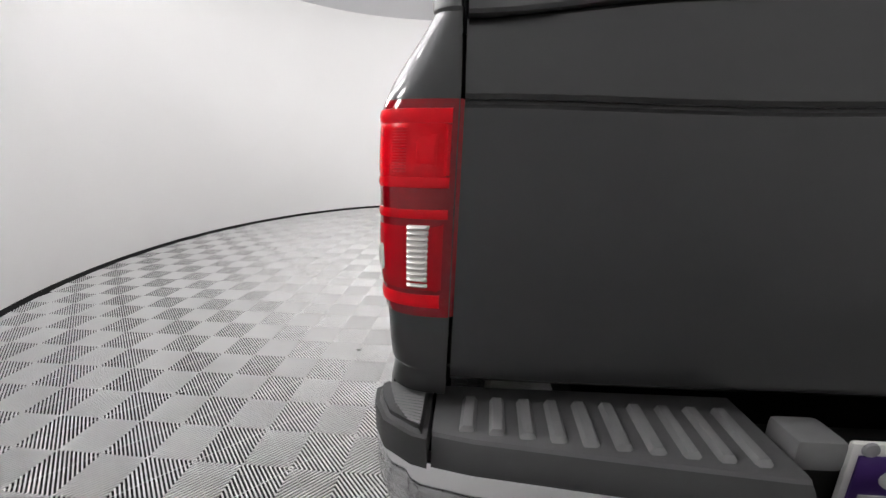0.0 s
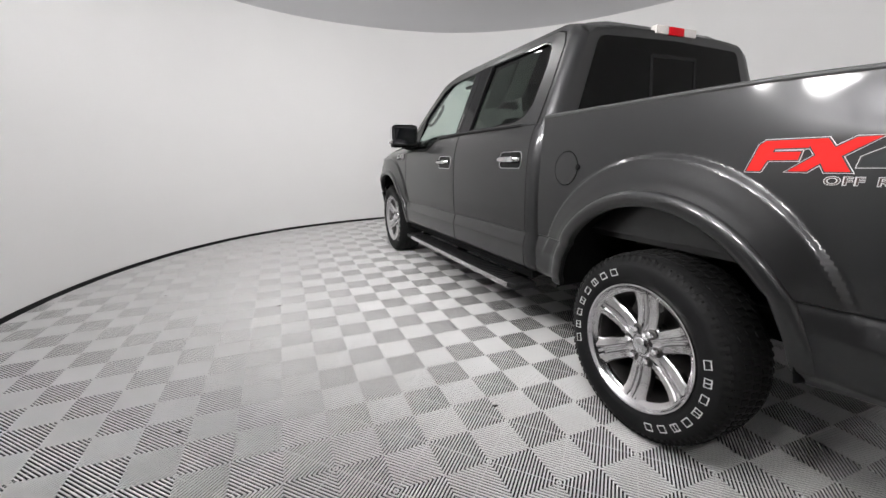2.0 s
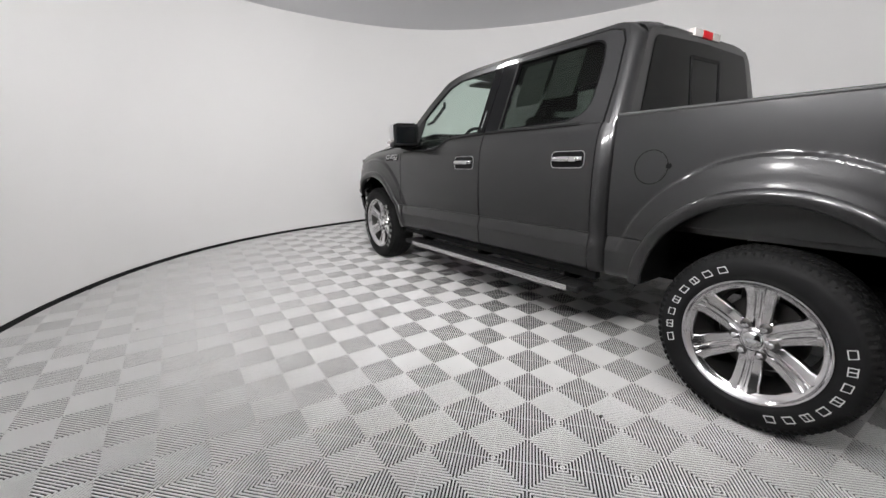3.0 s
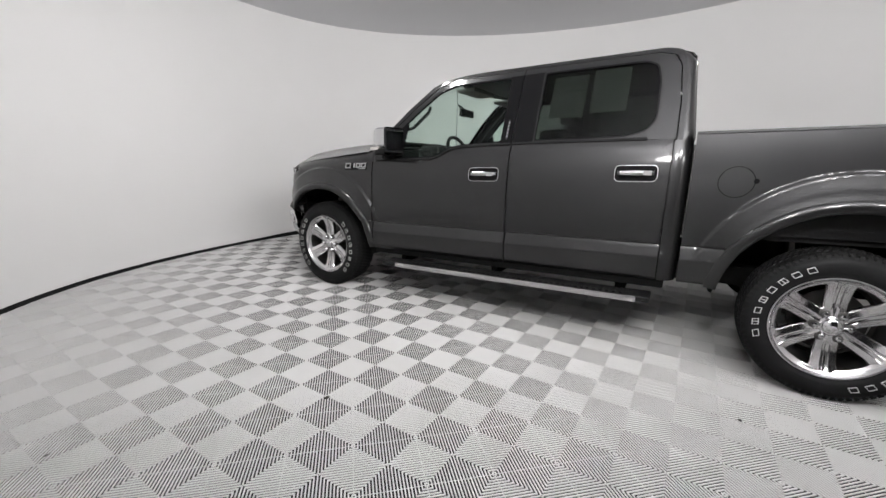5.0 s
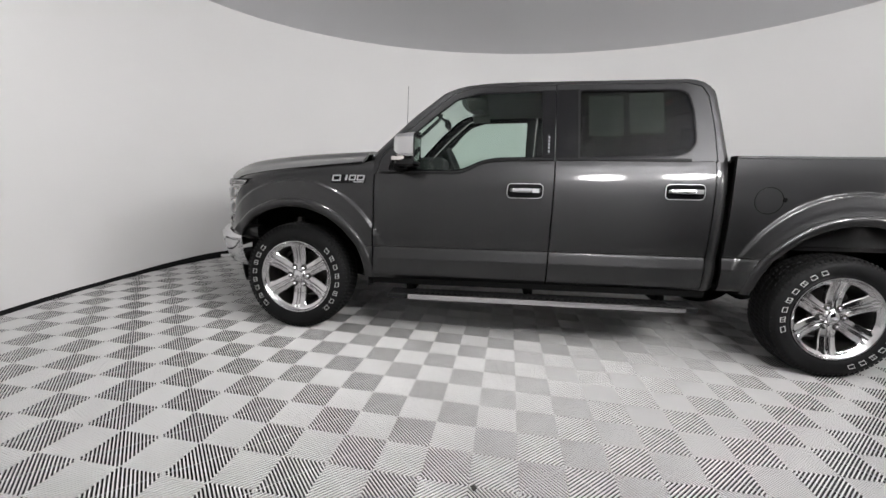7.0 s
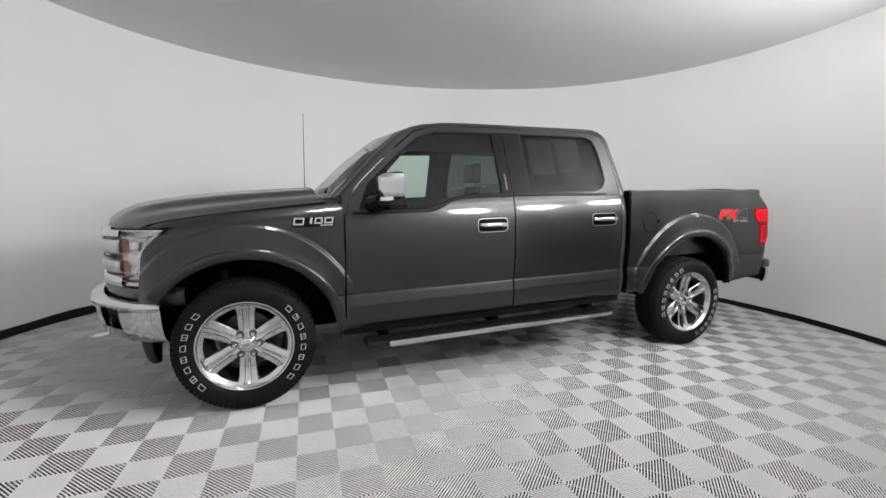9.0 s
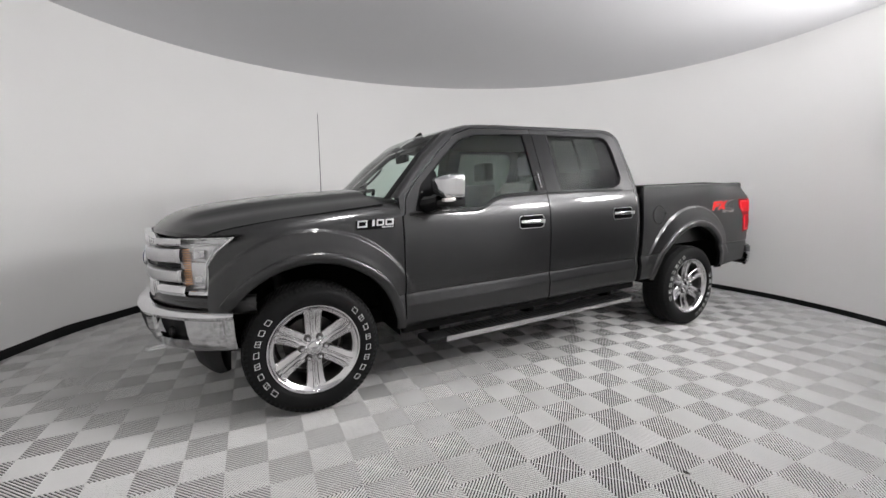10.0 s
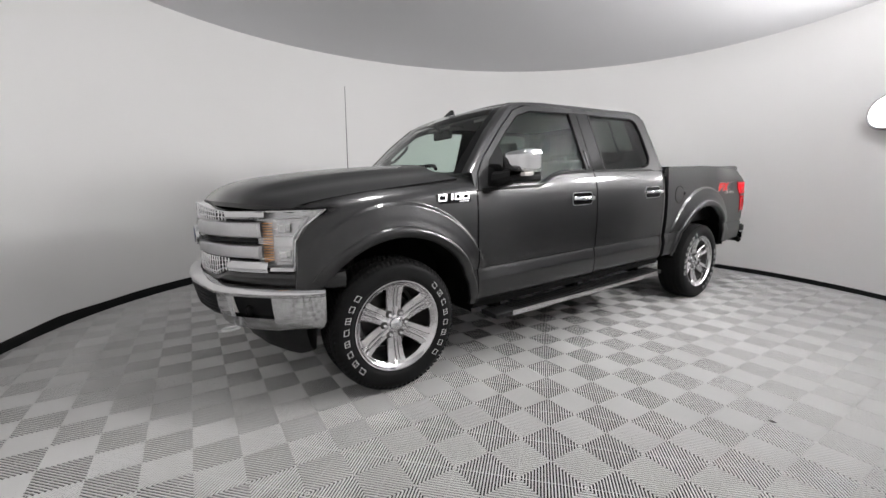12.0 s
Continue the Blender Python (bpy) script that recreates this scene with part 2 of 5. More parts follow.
def curve(v, pts):
    """Smooth interpolation through (v, value) pairs."""
    xs, ys = [p[0] for p in pts], [p[1] for p in pts]
    if v <= xs[0]:
        return ys[0]
    if v >= xs[-1]:
        return ys[-1]
    i = next(k for k in range(len(xs) - 1) if v <= xs[k + 1])
    h = xs[i + 1] - xs[i]
    t = (v - xs[i]) / h

    def slope(k):
        if k == 0 or k == len(xs) - 1:
            j = 0 if k == 0 else k - 1
            return (ys[j + 1] - ys[j]) / (xs[j + 1] - xs[j])
        a, b = (ys[k] - ys[k - 1]) / (xs[k] - xs[k - 1]), (ys[k + 1] - ys[k]) / (xs[k + 1] - xs[k])
        return 0 if a * b <= 0 else 2 * a * b / (a + b)
    m0, m1 = slope(i), slope(i + 1)
    return ((2 * t ** 3 - 3 * t * t + 1) * ys[i] + (t ** 3 - 2 * t * t + t) * h * m0
            + (-2 * t ** 3 + 3 * t * t) * ys[i + 1] + (t ** 3 - t * t) * h * m1)


# ---- the booth: floor base, round wall, skirting, ceiling, lamps ----
BX, BY, BR = -0.205, 2.11, 4.14


def ceil_z(x, y):
    return 3.33 + 0.03 * (x - BX) - 0.13 * ((y - BY) / BR) ** 2


bm = bmesh.new()
bmesh.ops.create_circle(bm, cap_ends=True, segments=96, radius=BR + 0.35, matrix=Matrix.Translation((BX, BY, -0.014)))
bmesh.ops.extrude_face_region(bm, geom=list(bm.faces))
for v in list(bm.verts)[:96]:
    v.co.z -= 0.1
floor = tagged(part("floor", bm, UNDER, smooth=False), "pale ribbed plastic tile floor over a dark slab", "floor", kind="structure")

N = 160
OPEN0, OPEN1, OPEN_H = 209.5, 236.0, 3.02


def wall_r(deg):
    """The wall stands a little closer in front of the truck's nose."""
    return BR - 0.17 * math.exp(-((deg - 97) / 24) ** 2)


def ring_angles(gap):
    """Degrees round the booth, with exact edges of the entrance; without its inside if gap."""
    angs = {360 * k / N for k in range(N)} | {OPEN0, OPEN1}
    return sorted(d for d in angs if not (gap and OPEN0 < d < OPEN1))


def polar(r, deg, z):
    return (BX + r * math.cos(radians(deg)), BY + r * math.sin(radians(deg)), z)


bm = bmesh.new()
angs = ring_angles(False)
for d0, d1 in zip(angs, angs[1:] + [angs[0] + 360]):
    inside = OPEN0 <= d0 and d1 <= OPEN1
    levels = [OPEN_H, 3.62] if inside else [-0.03, 0.4, 1.0, 2.0, OPEN_H, 3.62]
    for z0, z1 in zip(levels, levels[1:]):
        for off in (0.0, 0.12):
            bm.faces.new([bm.verts.new(polar(wall_r(d % 360) + off, d, z)) for d, z in ((d0, z0), (d1, z0), (d1, z1), (d0, z1))])
    for z in (levels[0], 3.62):
        bm.faces.new([bm.verts.new(polar(wall_r(d % 360) + off, d, z)) for d, off in ((d0, 0), (d1, 0), (d1, 0.12), (d0, 0.12))])
for d in (OPEN0, OPEN1):
    bm.faces.new([bm.verts.new(polar(wall_r(d) + off, d, z)) for off, z in ((0, -0.03), (0.12, -0.03), (0.12, OPEN_H), (0, OPEN_H))])
bmesh.ops.remove_doubles(bm, verts=bm.verts, dist=1e-4)
tagged(part("wall", bm, WALL), "smooth white curved wall running round the booth", "wall", kind="structure")

# the unlit hall that the entrance leads to; its darkness is put into the wall colour
bm = bmesh.new()
hall = [OPEN0 - 12 + (OPEN1 - OPEN0 + 24) * k / 16 for k in range(17)]
for d0, d1 in zip(hall, hall[1:]):
    bm.faces.new([bm.verts.new(polar(BR + 2.8, d, z)) for d, z in ((d0, -0.03), (d1, -0.03), (d1, 3.4), (d0, 3.4))])
    for z in (-0.03, 3.4):
        bm.faces.new([bm.verts.new(polar(r, d, z)) for d, r in ((d0, BR + 0.121), (d1, BR + 0.121), (d1, BR + 2.8), (d0, BR + 2.8))])
for d in (hall[0], hall[-1]):
    bm.faces.new([bm.verts.new(polar(r, d, z)) for r, z in ((BR + 0.121, -0.03), (BR + 2.8, -0.03), (BR + 2.8, 3.4), (BR + 0.121, 3.4))])
bmesh.ops.remove_doubles(bm, verts=bm.verts, dist=1e-4)
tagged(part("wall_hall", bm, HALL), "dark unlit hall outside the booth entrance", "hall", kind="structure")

rows = []
for deg in [d for d in ring_angles(True) if d >= OPEN1] + [d for d in ring_angles(True) if d <= OPEN0]:
    a = radians(deg)
    c, s = math.cos(a), math.sin(a)
    h = 0.032 + (0.055 * smooth(95, 60, deg) if deg < 180 else 0.026 * smooth(215, 262, deg))
    h += 0.010 * noise.noise(Vector((c * 9, s * 9, 0))) * (1 if deg < 90 else 0.25)
    t = 0.012 + 0.006 * noise.noise(Vector((c * 14, s * 14, 3)))
    w = wall_r(deg)
    rows.append([(BX + r * c, BY + r * s, z) for r, z in
                 [(w + 0.01, -0.012), (w - t - 0.012, -0.012), (w - t - 0.010, 0.006), (w - t, h - 0.008), (w - t * 0.5, h), (w + 0.01, h)]])
tagged(part("baseboard", grid_bm(rows), RUBBER), "black rubber skirting along the foot of the wall", "skirting", kind="structure")

rows = []
for r in (0.0, 0.5, 1.0, 1.5, 2.0, 2.5, 3.0, 3.5, 4.0, BR + 0.06):
    rows.append([(BX + r * math.cos(2 * math.pi * k / N), BY + r * math.sin(2 * math.pi * k / N),
                  ceil_z(BX + r * math.cos(2 * math.pi * k / N), BY + r * math.sin(2 * math.pi * k / N))) for k in range(N)])
bm = grid_bm(rows, close_u=True)
bmesh.ops.solidify(bm, geom=list(bm.faces), thickness=0.08)
tagged(part("ceiling", bm, CEIL), "flat grey-white round ceiling above the booth", "ceiling", kind="structure")


def round_lamp(name, m, radius, label, group, light):
    """A shallow round fitting with a glowing diffuser; it faces down its own -z."""
    ob = thing(name, 0, 0, 0, label, "lamp", group)
    part("housing", lathe_bm([(0, 0.0), (radius + 0.03, 0.0), (radius + 0.03, -0.05), (radius + 0.015, -0.06),
                              (radius, -0.055), (radius, -0.03), (0, -0.03)], (0, 0, 0), 48, axis="z"), SATIN, ob)
    part("bracket", box_bm((-0.05, -0.05, 0.0), (0.05, 0.05, 0.20), 0.008, 1), SATIN, ob)
    part("diffuser", lathe_bm([(0, -0.05), (radius * 0.7, -0.049), (radius - 0.004, -0.042), (radius - 0.004, -0.034), (0, -0.034)],
                              (0, 0, 0), 48, axis="z"), light, ob, "glowing white diffuser")
    ob.matrix_basis = m
    return ob


# 231 follows a lamp known from reflections; 215 and 199 are added for light.
for deg in (231.0, 215.0, 199.0):
    a = radians(deg)
    p = Vector(polar(BR - 0.20, deg, 2.52))
    round_lamp("wall_lamp", Matrix.Translation(p) @ Vector((-math.cos(a), -math.sin(a), 0.42)).to_track_quat("-Z", "Y").to_matrix().to_4x4(),
               0.30, "round white lamp high on the booth wall, out of view, lit", "wall lamps", LAMP)
a = radians(243.8)
p = polar(wall_r(243.8) - 0.05, 243.8, 1.97)
round_lamp("wall_lamp", Matrix.Translation(p) @ Vector((-math.cos(a), -math.sin(a), 0.1)).to_track_quat("-Z", "Y").to_matrix().to_4x4(),
           0.16, "smaller round white lamp on the wall beside the entrance, lit", "wall lamps", LOW_LAMP)
# Fill lamp added to brighten the truck's front; no such fitting is known.
round_lamp("fill_lamp", pose(-1.18, 3.25, ceil_z(-1.18, 3.25)), 0.18, "round white fill lamp added on the ceiling, lit", "ceiling lamps", LAMP)

# ---- the pickup truck ----
truck = thing("pickup_truck", 0, 0, 0, "dark grey metallic crew-cab pickup truck with chrome wheels, clean", "pickup truck")

PROFILE = [(0.50, 0.940), (0.545, 0.958), (0.575, 0.984), (0.60, 0.990), (0.70, 1.000), (0.765, 0.986), (0.782, 0.980),
           (0.789, 0.990), (0.84, 0.994), (1.00, 1.000), (1.12, 1.000), (1.22, 0.994), (1.28, 0.985), (1.31, 0.975),
           (1.36, 0.958), (1.40, 0.945), (1.90, 0.735), (1.97, 0.680)]
PZ, PX = [p[0] for p in PROFILE], [p[1] for p in PROFILE]
REAR_ARCH, FRONT_ARCH = (0.0, 0.48, 0.538), (3.683, 0.518, 0.545)
BELT = [(0.80, 1.400), (1.69, 1.405), (1.93, 1.402), (2.24, 1.394), (2.34, 1.375), (2.44, 1.325), (2.52, 1.305), (3.12, 1.305)]


SHOULDER = [(0.84, 0.9935), (0.93, 0.9985), (1.02, 1.0005), (1.10, 0.9995), (1.18, 0.9960), (1.25, 0.9895), (1.31, 0.9785), (1.36, 0.9635), (1.40, 0.945)]


def gx(z):
    return curve(z, SHOULDER) if 0.84 < z < 1.40 else float(np.interp(z, PZ, PX))


def arch_bulge(y, z):
    b = 0.0
    for cy, cz, r in (REAR_ARCH, FRONT_ARCH):
        dy, dz = y - cy, z - cz
        if abs(dy) > 0.9:
            continue
        q = math.hypot(dy / (r + 0.172), max(0.0, dz) / (r + 0.200))
        b += (0.018 * smooth(1.0, 0.974, q) + 0.012 * smooth(0.99, 0.84, q)) * smooth(0.16, 0.40, dz)
        b += 0.010 * smooth(1.0, 0.90, math.hypot(dy, max(0.0, dz)) / (r + 0.10))
    return b


def side_x(y, z):
    x = gx(z)
    if y < 0.76:
        x = gx(z if z < 1.20 else 1.20 + 0.44 * (z - 1.20))
        x -= 0.012 + 0.022 * smooth(-0.1, -0.95, y)
    x -= curve(y, [(3.80, 0.0), (4.00, 0.008), (4.10, 0.030), (4.18, 0.070), (4.26, 0.140)]) if y > 3.8 else 0
    return x + arch_bulge(y, z)


Z_ROWS = sorted([0.50 + 0.0075 * i for i in range(126)] + [0.775, 0.783, 0.789, 0.575])


def columns(y0, y1, step=0.011):
    ys = {y0, y1}
    k = max(2, int((y1 - y0) / step))
    ys |= {y0 + (y1 - y0) * i / k for i in range(k + 1)}
    for cy, cz, r in (REAR_ARCH, FRONT_ARCH):
        for i in range(41):
            y = cy + r * math.cos(math.pi * i / 40)
            if y0 < y < y1:
                ys.add(y)
    return sorted(ys)


def arch_bottom(y, edge):
    b = edge
    for cy, cz, r in (REAR_ARCH, FRONT_ARCH):
        if abs(y - cy) < r:
            b = max(b, cz + math.sqrt(r * r - (y - cy) ** 2))
    return b


def side_panel(name, s, ys, bottom, top, place, parent, roll=0.0, fold=0.03, label="", lean=None):
    rows = []
    for y in ys:
        lo, hi = bottom(y), top(y)
        row = []
        for z in [lo] + [z for z in Z_ROWS] + [hi]:
            z = min(max(z, lo), hi)
            x, yy = place(y + (lean(z) if lean else 0), z)
            if roll:
                t = max(0.0, (z - (hi - 0.09)) / 0.09)
                x -= roll * t * t
            row.append(rk(s * x, yy, z))
        rows.append(row)
    bm = grid_bm(rows)
    bmesh.ops.remove_doubles(bm, verts=bm.verts, dist=0.0008)
    old = set(bm.verts)
    turn_in(bm, (-s * fold, 0, 0))
    for v in bm.verts:
        if v not in old and v.co.y < -1.035 and abs(v.co.x) < 0.86:
            v.co += Vector((s * fold, fold, 0))
    return part(name, bm, PAINT, parent, label, 28)


def on_side(y, z):
    return side_x(y, z), y


def on_fender(y, z):
    if y > 4.0:
        end = float(np.interp(z, [0.906, 0.916, 1.085, 1.15, 1.20, 1.250, 1.256], [4.235, 4.228, 4.214, 4.178, 4.122, 4.080, 4.235]))
        y = 4.0 + (y - 4.0) * (end - 4.0) / 0.235
    return side_x(y, z), y


def arch_trim(s, arch, a0, a1, parent):
    """The raised lip round a wheel opening."""
    cy, cz, r = arch
    rows = []
    for k in range(61):
        a = radians(a0 + (a1 - a0) * k / 60)
        fade = 0.15 + 0.85 * smooth(0, 12, min(k, 60 - k))
        row = []
        for dr, o in ((0.004, -0.035), (-0.004, 0.004), (0.000, 0.012), (0.008, 0.0175), (0.030, 0.0205), (0.046, 0.0185), (0.056, 0.012), (0.060, 0.004), (0.061, -0.006)):
            y, z = cy + (r + dr) * math.cos(a), cz + (r + dr) * math.sin(a)
            ye = min(y, 4.12)
            row.append(rk(s * (side_x(ye, max(z, 0.56)) + o * (fade if o > 0 else 1)), y, z))
        rows.append(row)
    part("wheel_arch_trim", grid_bm(rows), PAINT, parent, "raised grey wheel arch lip", 40)


def gate_x(z):
    """Half the width of the tailgate at a height."""
    return 0.838 - 0.036 * (min(z, 1.27) - 0.78)


def tail_lean(z):
    return 0.10 * max(0.0, z - 0.82)


def bed_path(q, z):
    x = side_x(max(q, -1.01), z) - 0.090 * smooth(1.23, 1.43, z) * smooth(-0.25, -1.02, q)
    if q >= -1.01:
        return x, q
    f = min(1.0, (-1.01 - q) / 0.215) * math.pi / 2
    end = gate_x(z) + 0.007
    p = 0.77 + 0.28 * smooth(1.25, 1.32, z)
    return x - (x - end) * (1 - max(0.0, math.cos(f)) ** p), -1.01 - (0.098 - tail_lean(z)) * math.sin(f) ** p


def rail_top(q):
    return curve(q, [(-1.22, 1.384), (-1.06, 1.386), (-0.81, 1.403), (-0.3, 1.418), (0.76, 1.424)])


def bed_bottom(q):
    if q > 0:
        e = 0.555
    else:
        e = 0.525 + 0.05 * smooth(-0.5, -0.98, q)
        e += 0.165 * smooth(-0.988, -1.016, q)
    return arch_bottom(q, e)


# door and window outlines in the side plane (y, z), before the rake
FRONT_WIN = [(3.00, 1.326), (2.52, 1.320), (2.44, 1.340), (2.34, 1.388), (2.24, 1.408), (1.925, 1.417), (1.94, 1.893), (2.40, 1.884), (2.55, 1.838), (2.70, 1.715), (2.93, 1.500)]
REAR_WIN = [(1.695, 1.417), (1.10, 1.424), (1.00, 1.455), (0.952, 1.52), (0.958, 1.755), (0.985, 1.86), (1.05, 1.893), (1.70, 1.896)]
FRONT_FRAME = [(3.070, 1.307), (2.52, 1.307), (2.44, 1.327), (2.34, 1.377), (2.24, 1.396), (1.854, 1.4035), (1.858, 1.935), (2.42, 1.926), (2.57, 1.872), (2.745, 1.728), (2.965, 1.52), (3.045, 1.42)]
REAR_FRAME = [(1.848, 1.4035), (1.69, 1.407), (0.840, 1.4015), (0.845, 1.62), (0.868, 1.84), (0.905, 1.905), (0.99, 1.934), (1.852, 1.937)]
CAB_OUT = [(3.10, 1.300), (3.10, 1.42), (3.05, 1.475), (2.82, 1.715), (2.62, 1.885), (2.54, 1.921), (2.45, 1.944), (2.34, 1.958), (2.20, 1.964), (1.79, 1.966), (0.98, 1.966), (0.930, 1.960), (0.892, 1.944), (0.864, 1.918), (0.845, 1.88), (0.815, 1.62), (0.80, 1.395)]
CAB_IN = [(3.076, 1.306), (3.050, 1.425), (2.970, 1.526), (2.750, 1.735), (2.575, 1.880), (2.425, 1.932), (1.855, 1.942), (0.985, 1.940), (0.898, 1.910), (0.861, 1.843), (0.838, 1.62), (0.832, 1.399)]


def plane_at(s, off):
    return lambda y, z, d: rk(s * (gx(z) + off - d), y, z)


def build_side(s):
    bed_cols = sorted(set(columns(-0.95, 0.735)) | {-0.95 - 0.0125 * i for i in range(23)})
    bed = side_panel("bed_side", s, bed_cols, bed_bottom, rail_top, bed_path, truck, label="grey metallic bed side with a flared wheel arch")
    fender = side_panel("front_fender", s, columns(3.094, 4.235), lambda y: arch_bottom(y, 0.82 if y > 4.05 else 0.545),
                        lambda y: curve(y, [(3.09, 1.39), (3.52, 1.352), (3.9, 1.315), (4.236, 1.262)]), on_fender, truck, roll=0.055)
    arch_trim(s, REAR_ARCH, 6, 171, bed)
    arch_trim(s, FRONT_ARCH, 36, 177, fender)
    fd = side_panel("front_door", s, columns(1.852, 3.083, 0.02), lambda y: 0.545,
                    lambda y: curve(y, BELT), on_side, truck)
    rd = side_panel("rear_door", s, columns(0.848, 1.842, 0.02), lambda y: 0.555, lambda y: curve(y, BELT), on_side, truck)
    # corner of the cab behind the rear door
    rows = []
    for z in [0.55 + 0.03 * i for i in range(29)] + [1.42, 1.5, 1.6, 1.7, 1.8, 1.84, 1.87, 1.89, 1.91, 1.925, 1.94, 1.95, 1.957]:
        lean = 0.10 * max(0.0, z - 1.42)
        y0 = 0.842 if z < 1.41 else float(np.interp(z, [1.41, 1.62, 1.86, 1.945, 1.96], [0.805, 0.815, 0.843, 0.886, 0.95]))
        yb = 0.745 + lean + 0.085 * max(0.0, (z - 1.855) / 0.10) ** 2
        x0 = gx(z)
        row = []
        for i in range(9):
            a = i / 8 * math.pi / 2
            row.append(rk(s * (x0 - 0.085 * (1 - math.cos(a))), y0 + (yb - y0) * math.sin(a) if y0 > yb else yb, z))
        rows.append(row)
    part("cab_corner", grid_bm(rows), PAINT, truck, sharp=40)
    # upper frames
    part("cab_pillar_frame", fill_bm(CAB_OUT + CAB_IN[::-1], [], plane_at(s, 0.0), 0.035), PAINT, truck)
    part("window_frame", fill_bm(FRONT_FRAME, [rounded(FRONT_WIN, 0.025)], plane_at(s, 0.003), 0.03), PAINT, fd)
    part("window_frame", fill_bm(REAR_FRAME, [rounded(REAR_WIN, 0.03)], plane_at(s, 0.003), 0.03), PAINT, rd)
    for win, door in ((FRONT_WIN, fd), (REAR_WIN, rd)):
        part("window", fill_bm(rounded(win, 0.02), [], plane_at(s, -0.012), 0.004), CLEAR if door is fd else TINT, door,
             "clear greenish side window" if door is fd else "dark tinted side window")
        ring = fill_bm(rounded(win, 0.025), [rounded(inset(win, 0.011), 0.022)], plane_at(s, 0.0005), 0.014)
        part("window_seal", ring, GLOSSBLACK, door, "thin black rubber window seal")
    part("b_pillar_cover", prism_bm([(1.852, 1.408), (1.935, 1.408), (1.948, 1.893), (1.856, 1.895)], plane_at(s, 0.0075), 0.006), GLOSSBLACK, fd, "gloss black pillar cover")
    part("b_pillar_cover", prism_bm([(1.690, 1.409), (1.846, 1.408), (1.851, 1.895), (1.697, 1.897)], plane_at(s, 0.0075), 0.006), GLOSSBLACK, rd, "gloss black pillar cover")
    part("window_divider", prism_bm([(1.688, 1.415), (1.698, 1.415), (1.704, 1.893), (1.695, 1.893)], plane_at(s, 0.010), 0.006), PLASTIC, rd, "thin black window divider")
    # raised keypad on the pillar
    part("door_keypad", prism_bm([(1.885, 1.44), (1.900, 1.44), (1.903, 1.58), (1.888, 1.58)], plane_at(s, 0.0105), 0.004), PLASTIC, fd, "narrow keypad strip on the pillar")
    for i in range(5):
        z = 1.455 + 0.024 * i
        part("keypad_key", prism_bm([(1.888, z), (1.897, z), (1.898, z + 0.014), (1.889, z + 0.014)], plane_at(s, 0.012), 0.002), INK, fd)
    # belt mouldings
    for y0, y1, door in ((1.86, 3.04, fd), (0.99, 1.84, rd)):
        ys = [y0 + (y1 - y0) * i / 40 for i in range(41)]
        rows = [[rk(s * (gx(curve(y, BELT) + dz) + o), y, curve(y, BELT) + dz) for dz, o in ((-0.004, 0.002), (0.0, 0.009), (0.012, 0.009), (0.017, 0.002))] for y in ys]
        part("belt_moulding", grid_bm(rows), RUBBER, door, "black belt moulding below the window")
    # handles: a cup in a bright surround with a chrome strap
    for y0, y1, zc, door in ((1.915, 2.155, 1.198, fd), (0.905, 1.145, 1.206, rd)):
        xs = side_x((y0 + y1) / 2, zc)
        o = rounded([(y0, zc - 0.052), (y1, zc - 0.052), (y1, zc + 0.048), (y0, zc + 0.048)], 0.035, 5)
        i_ = rounded(inset([(y0, zc - 0.052), (y1, zc - 0.052), (y1, zc + 0.048), (y0, zc + 0.048)], 0.0035), 0.031, 5)
        put = lambda off: (lambda y, z, d: rk(s * (side_x(y, z) + off - d), y, z))
        part("handle_surround", fill_bm(o, [i_], put(0.004), 0.010), SATIN, door, "satin handle surround")
        part("handle_cup", fill_bm(i_, [], put(0.0025), 0.004), GLOSSBLACK, door, "dark handle recess")
        rows = []
        for k in range(17):
            t = k / 16
            y = y0 + 0.018 + (y1 - y0 - 0.036) * t
            out = 0.010 + 0.032 * min(1.0, 3.2 * math.sin(math.pi * t)) ** 0.8
            h = 0.0115 + 0.003 * math.cos(math.pi * (t - 0.5))
            zz = zc + 0.002
            rows.append([rk(s * (xs + out + a), y, zz + b) for a, b in ((-0.012, -h), (0.0, -h), (0.006, -h * 0.6), (0.008, 0), (0.006, h * 0.6), (0.0, h), (-0.012, h))])
        part("handle", grid_bm(rows, close_u=True), CHROME, door, "chrome strap door handle")
        part("handle_lock", prism_bm([(y0 + 0.03, zc - 0.012), (y0 + 0.075, zc - 0.012), (y0 + 0.075, zc + 0.014), (y0 + 0.03, zc + 0.014)],
                                     lambda y, z, d: rk(s * (xs + 0.047 + d), y, z), 0.003), SATIN, door)
    return bed, fender, fd, rd


sides = {s: build_side(s) for s in (-1, 1)}

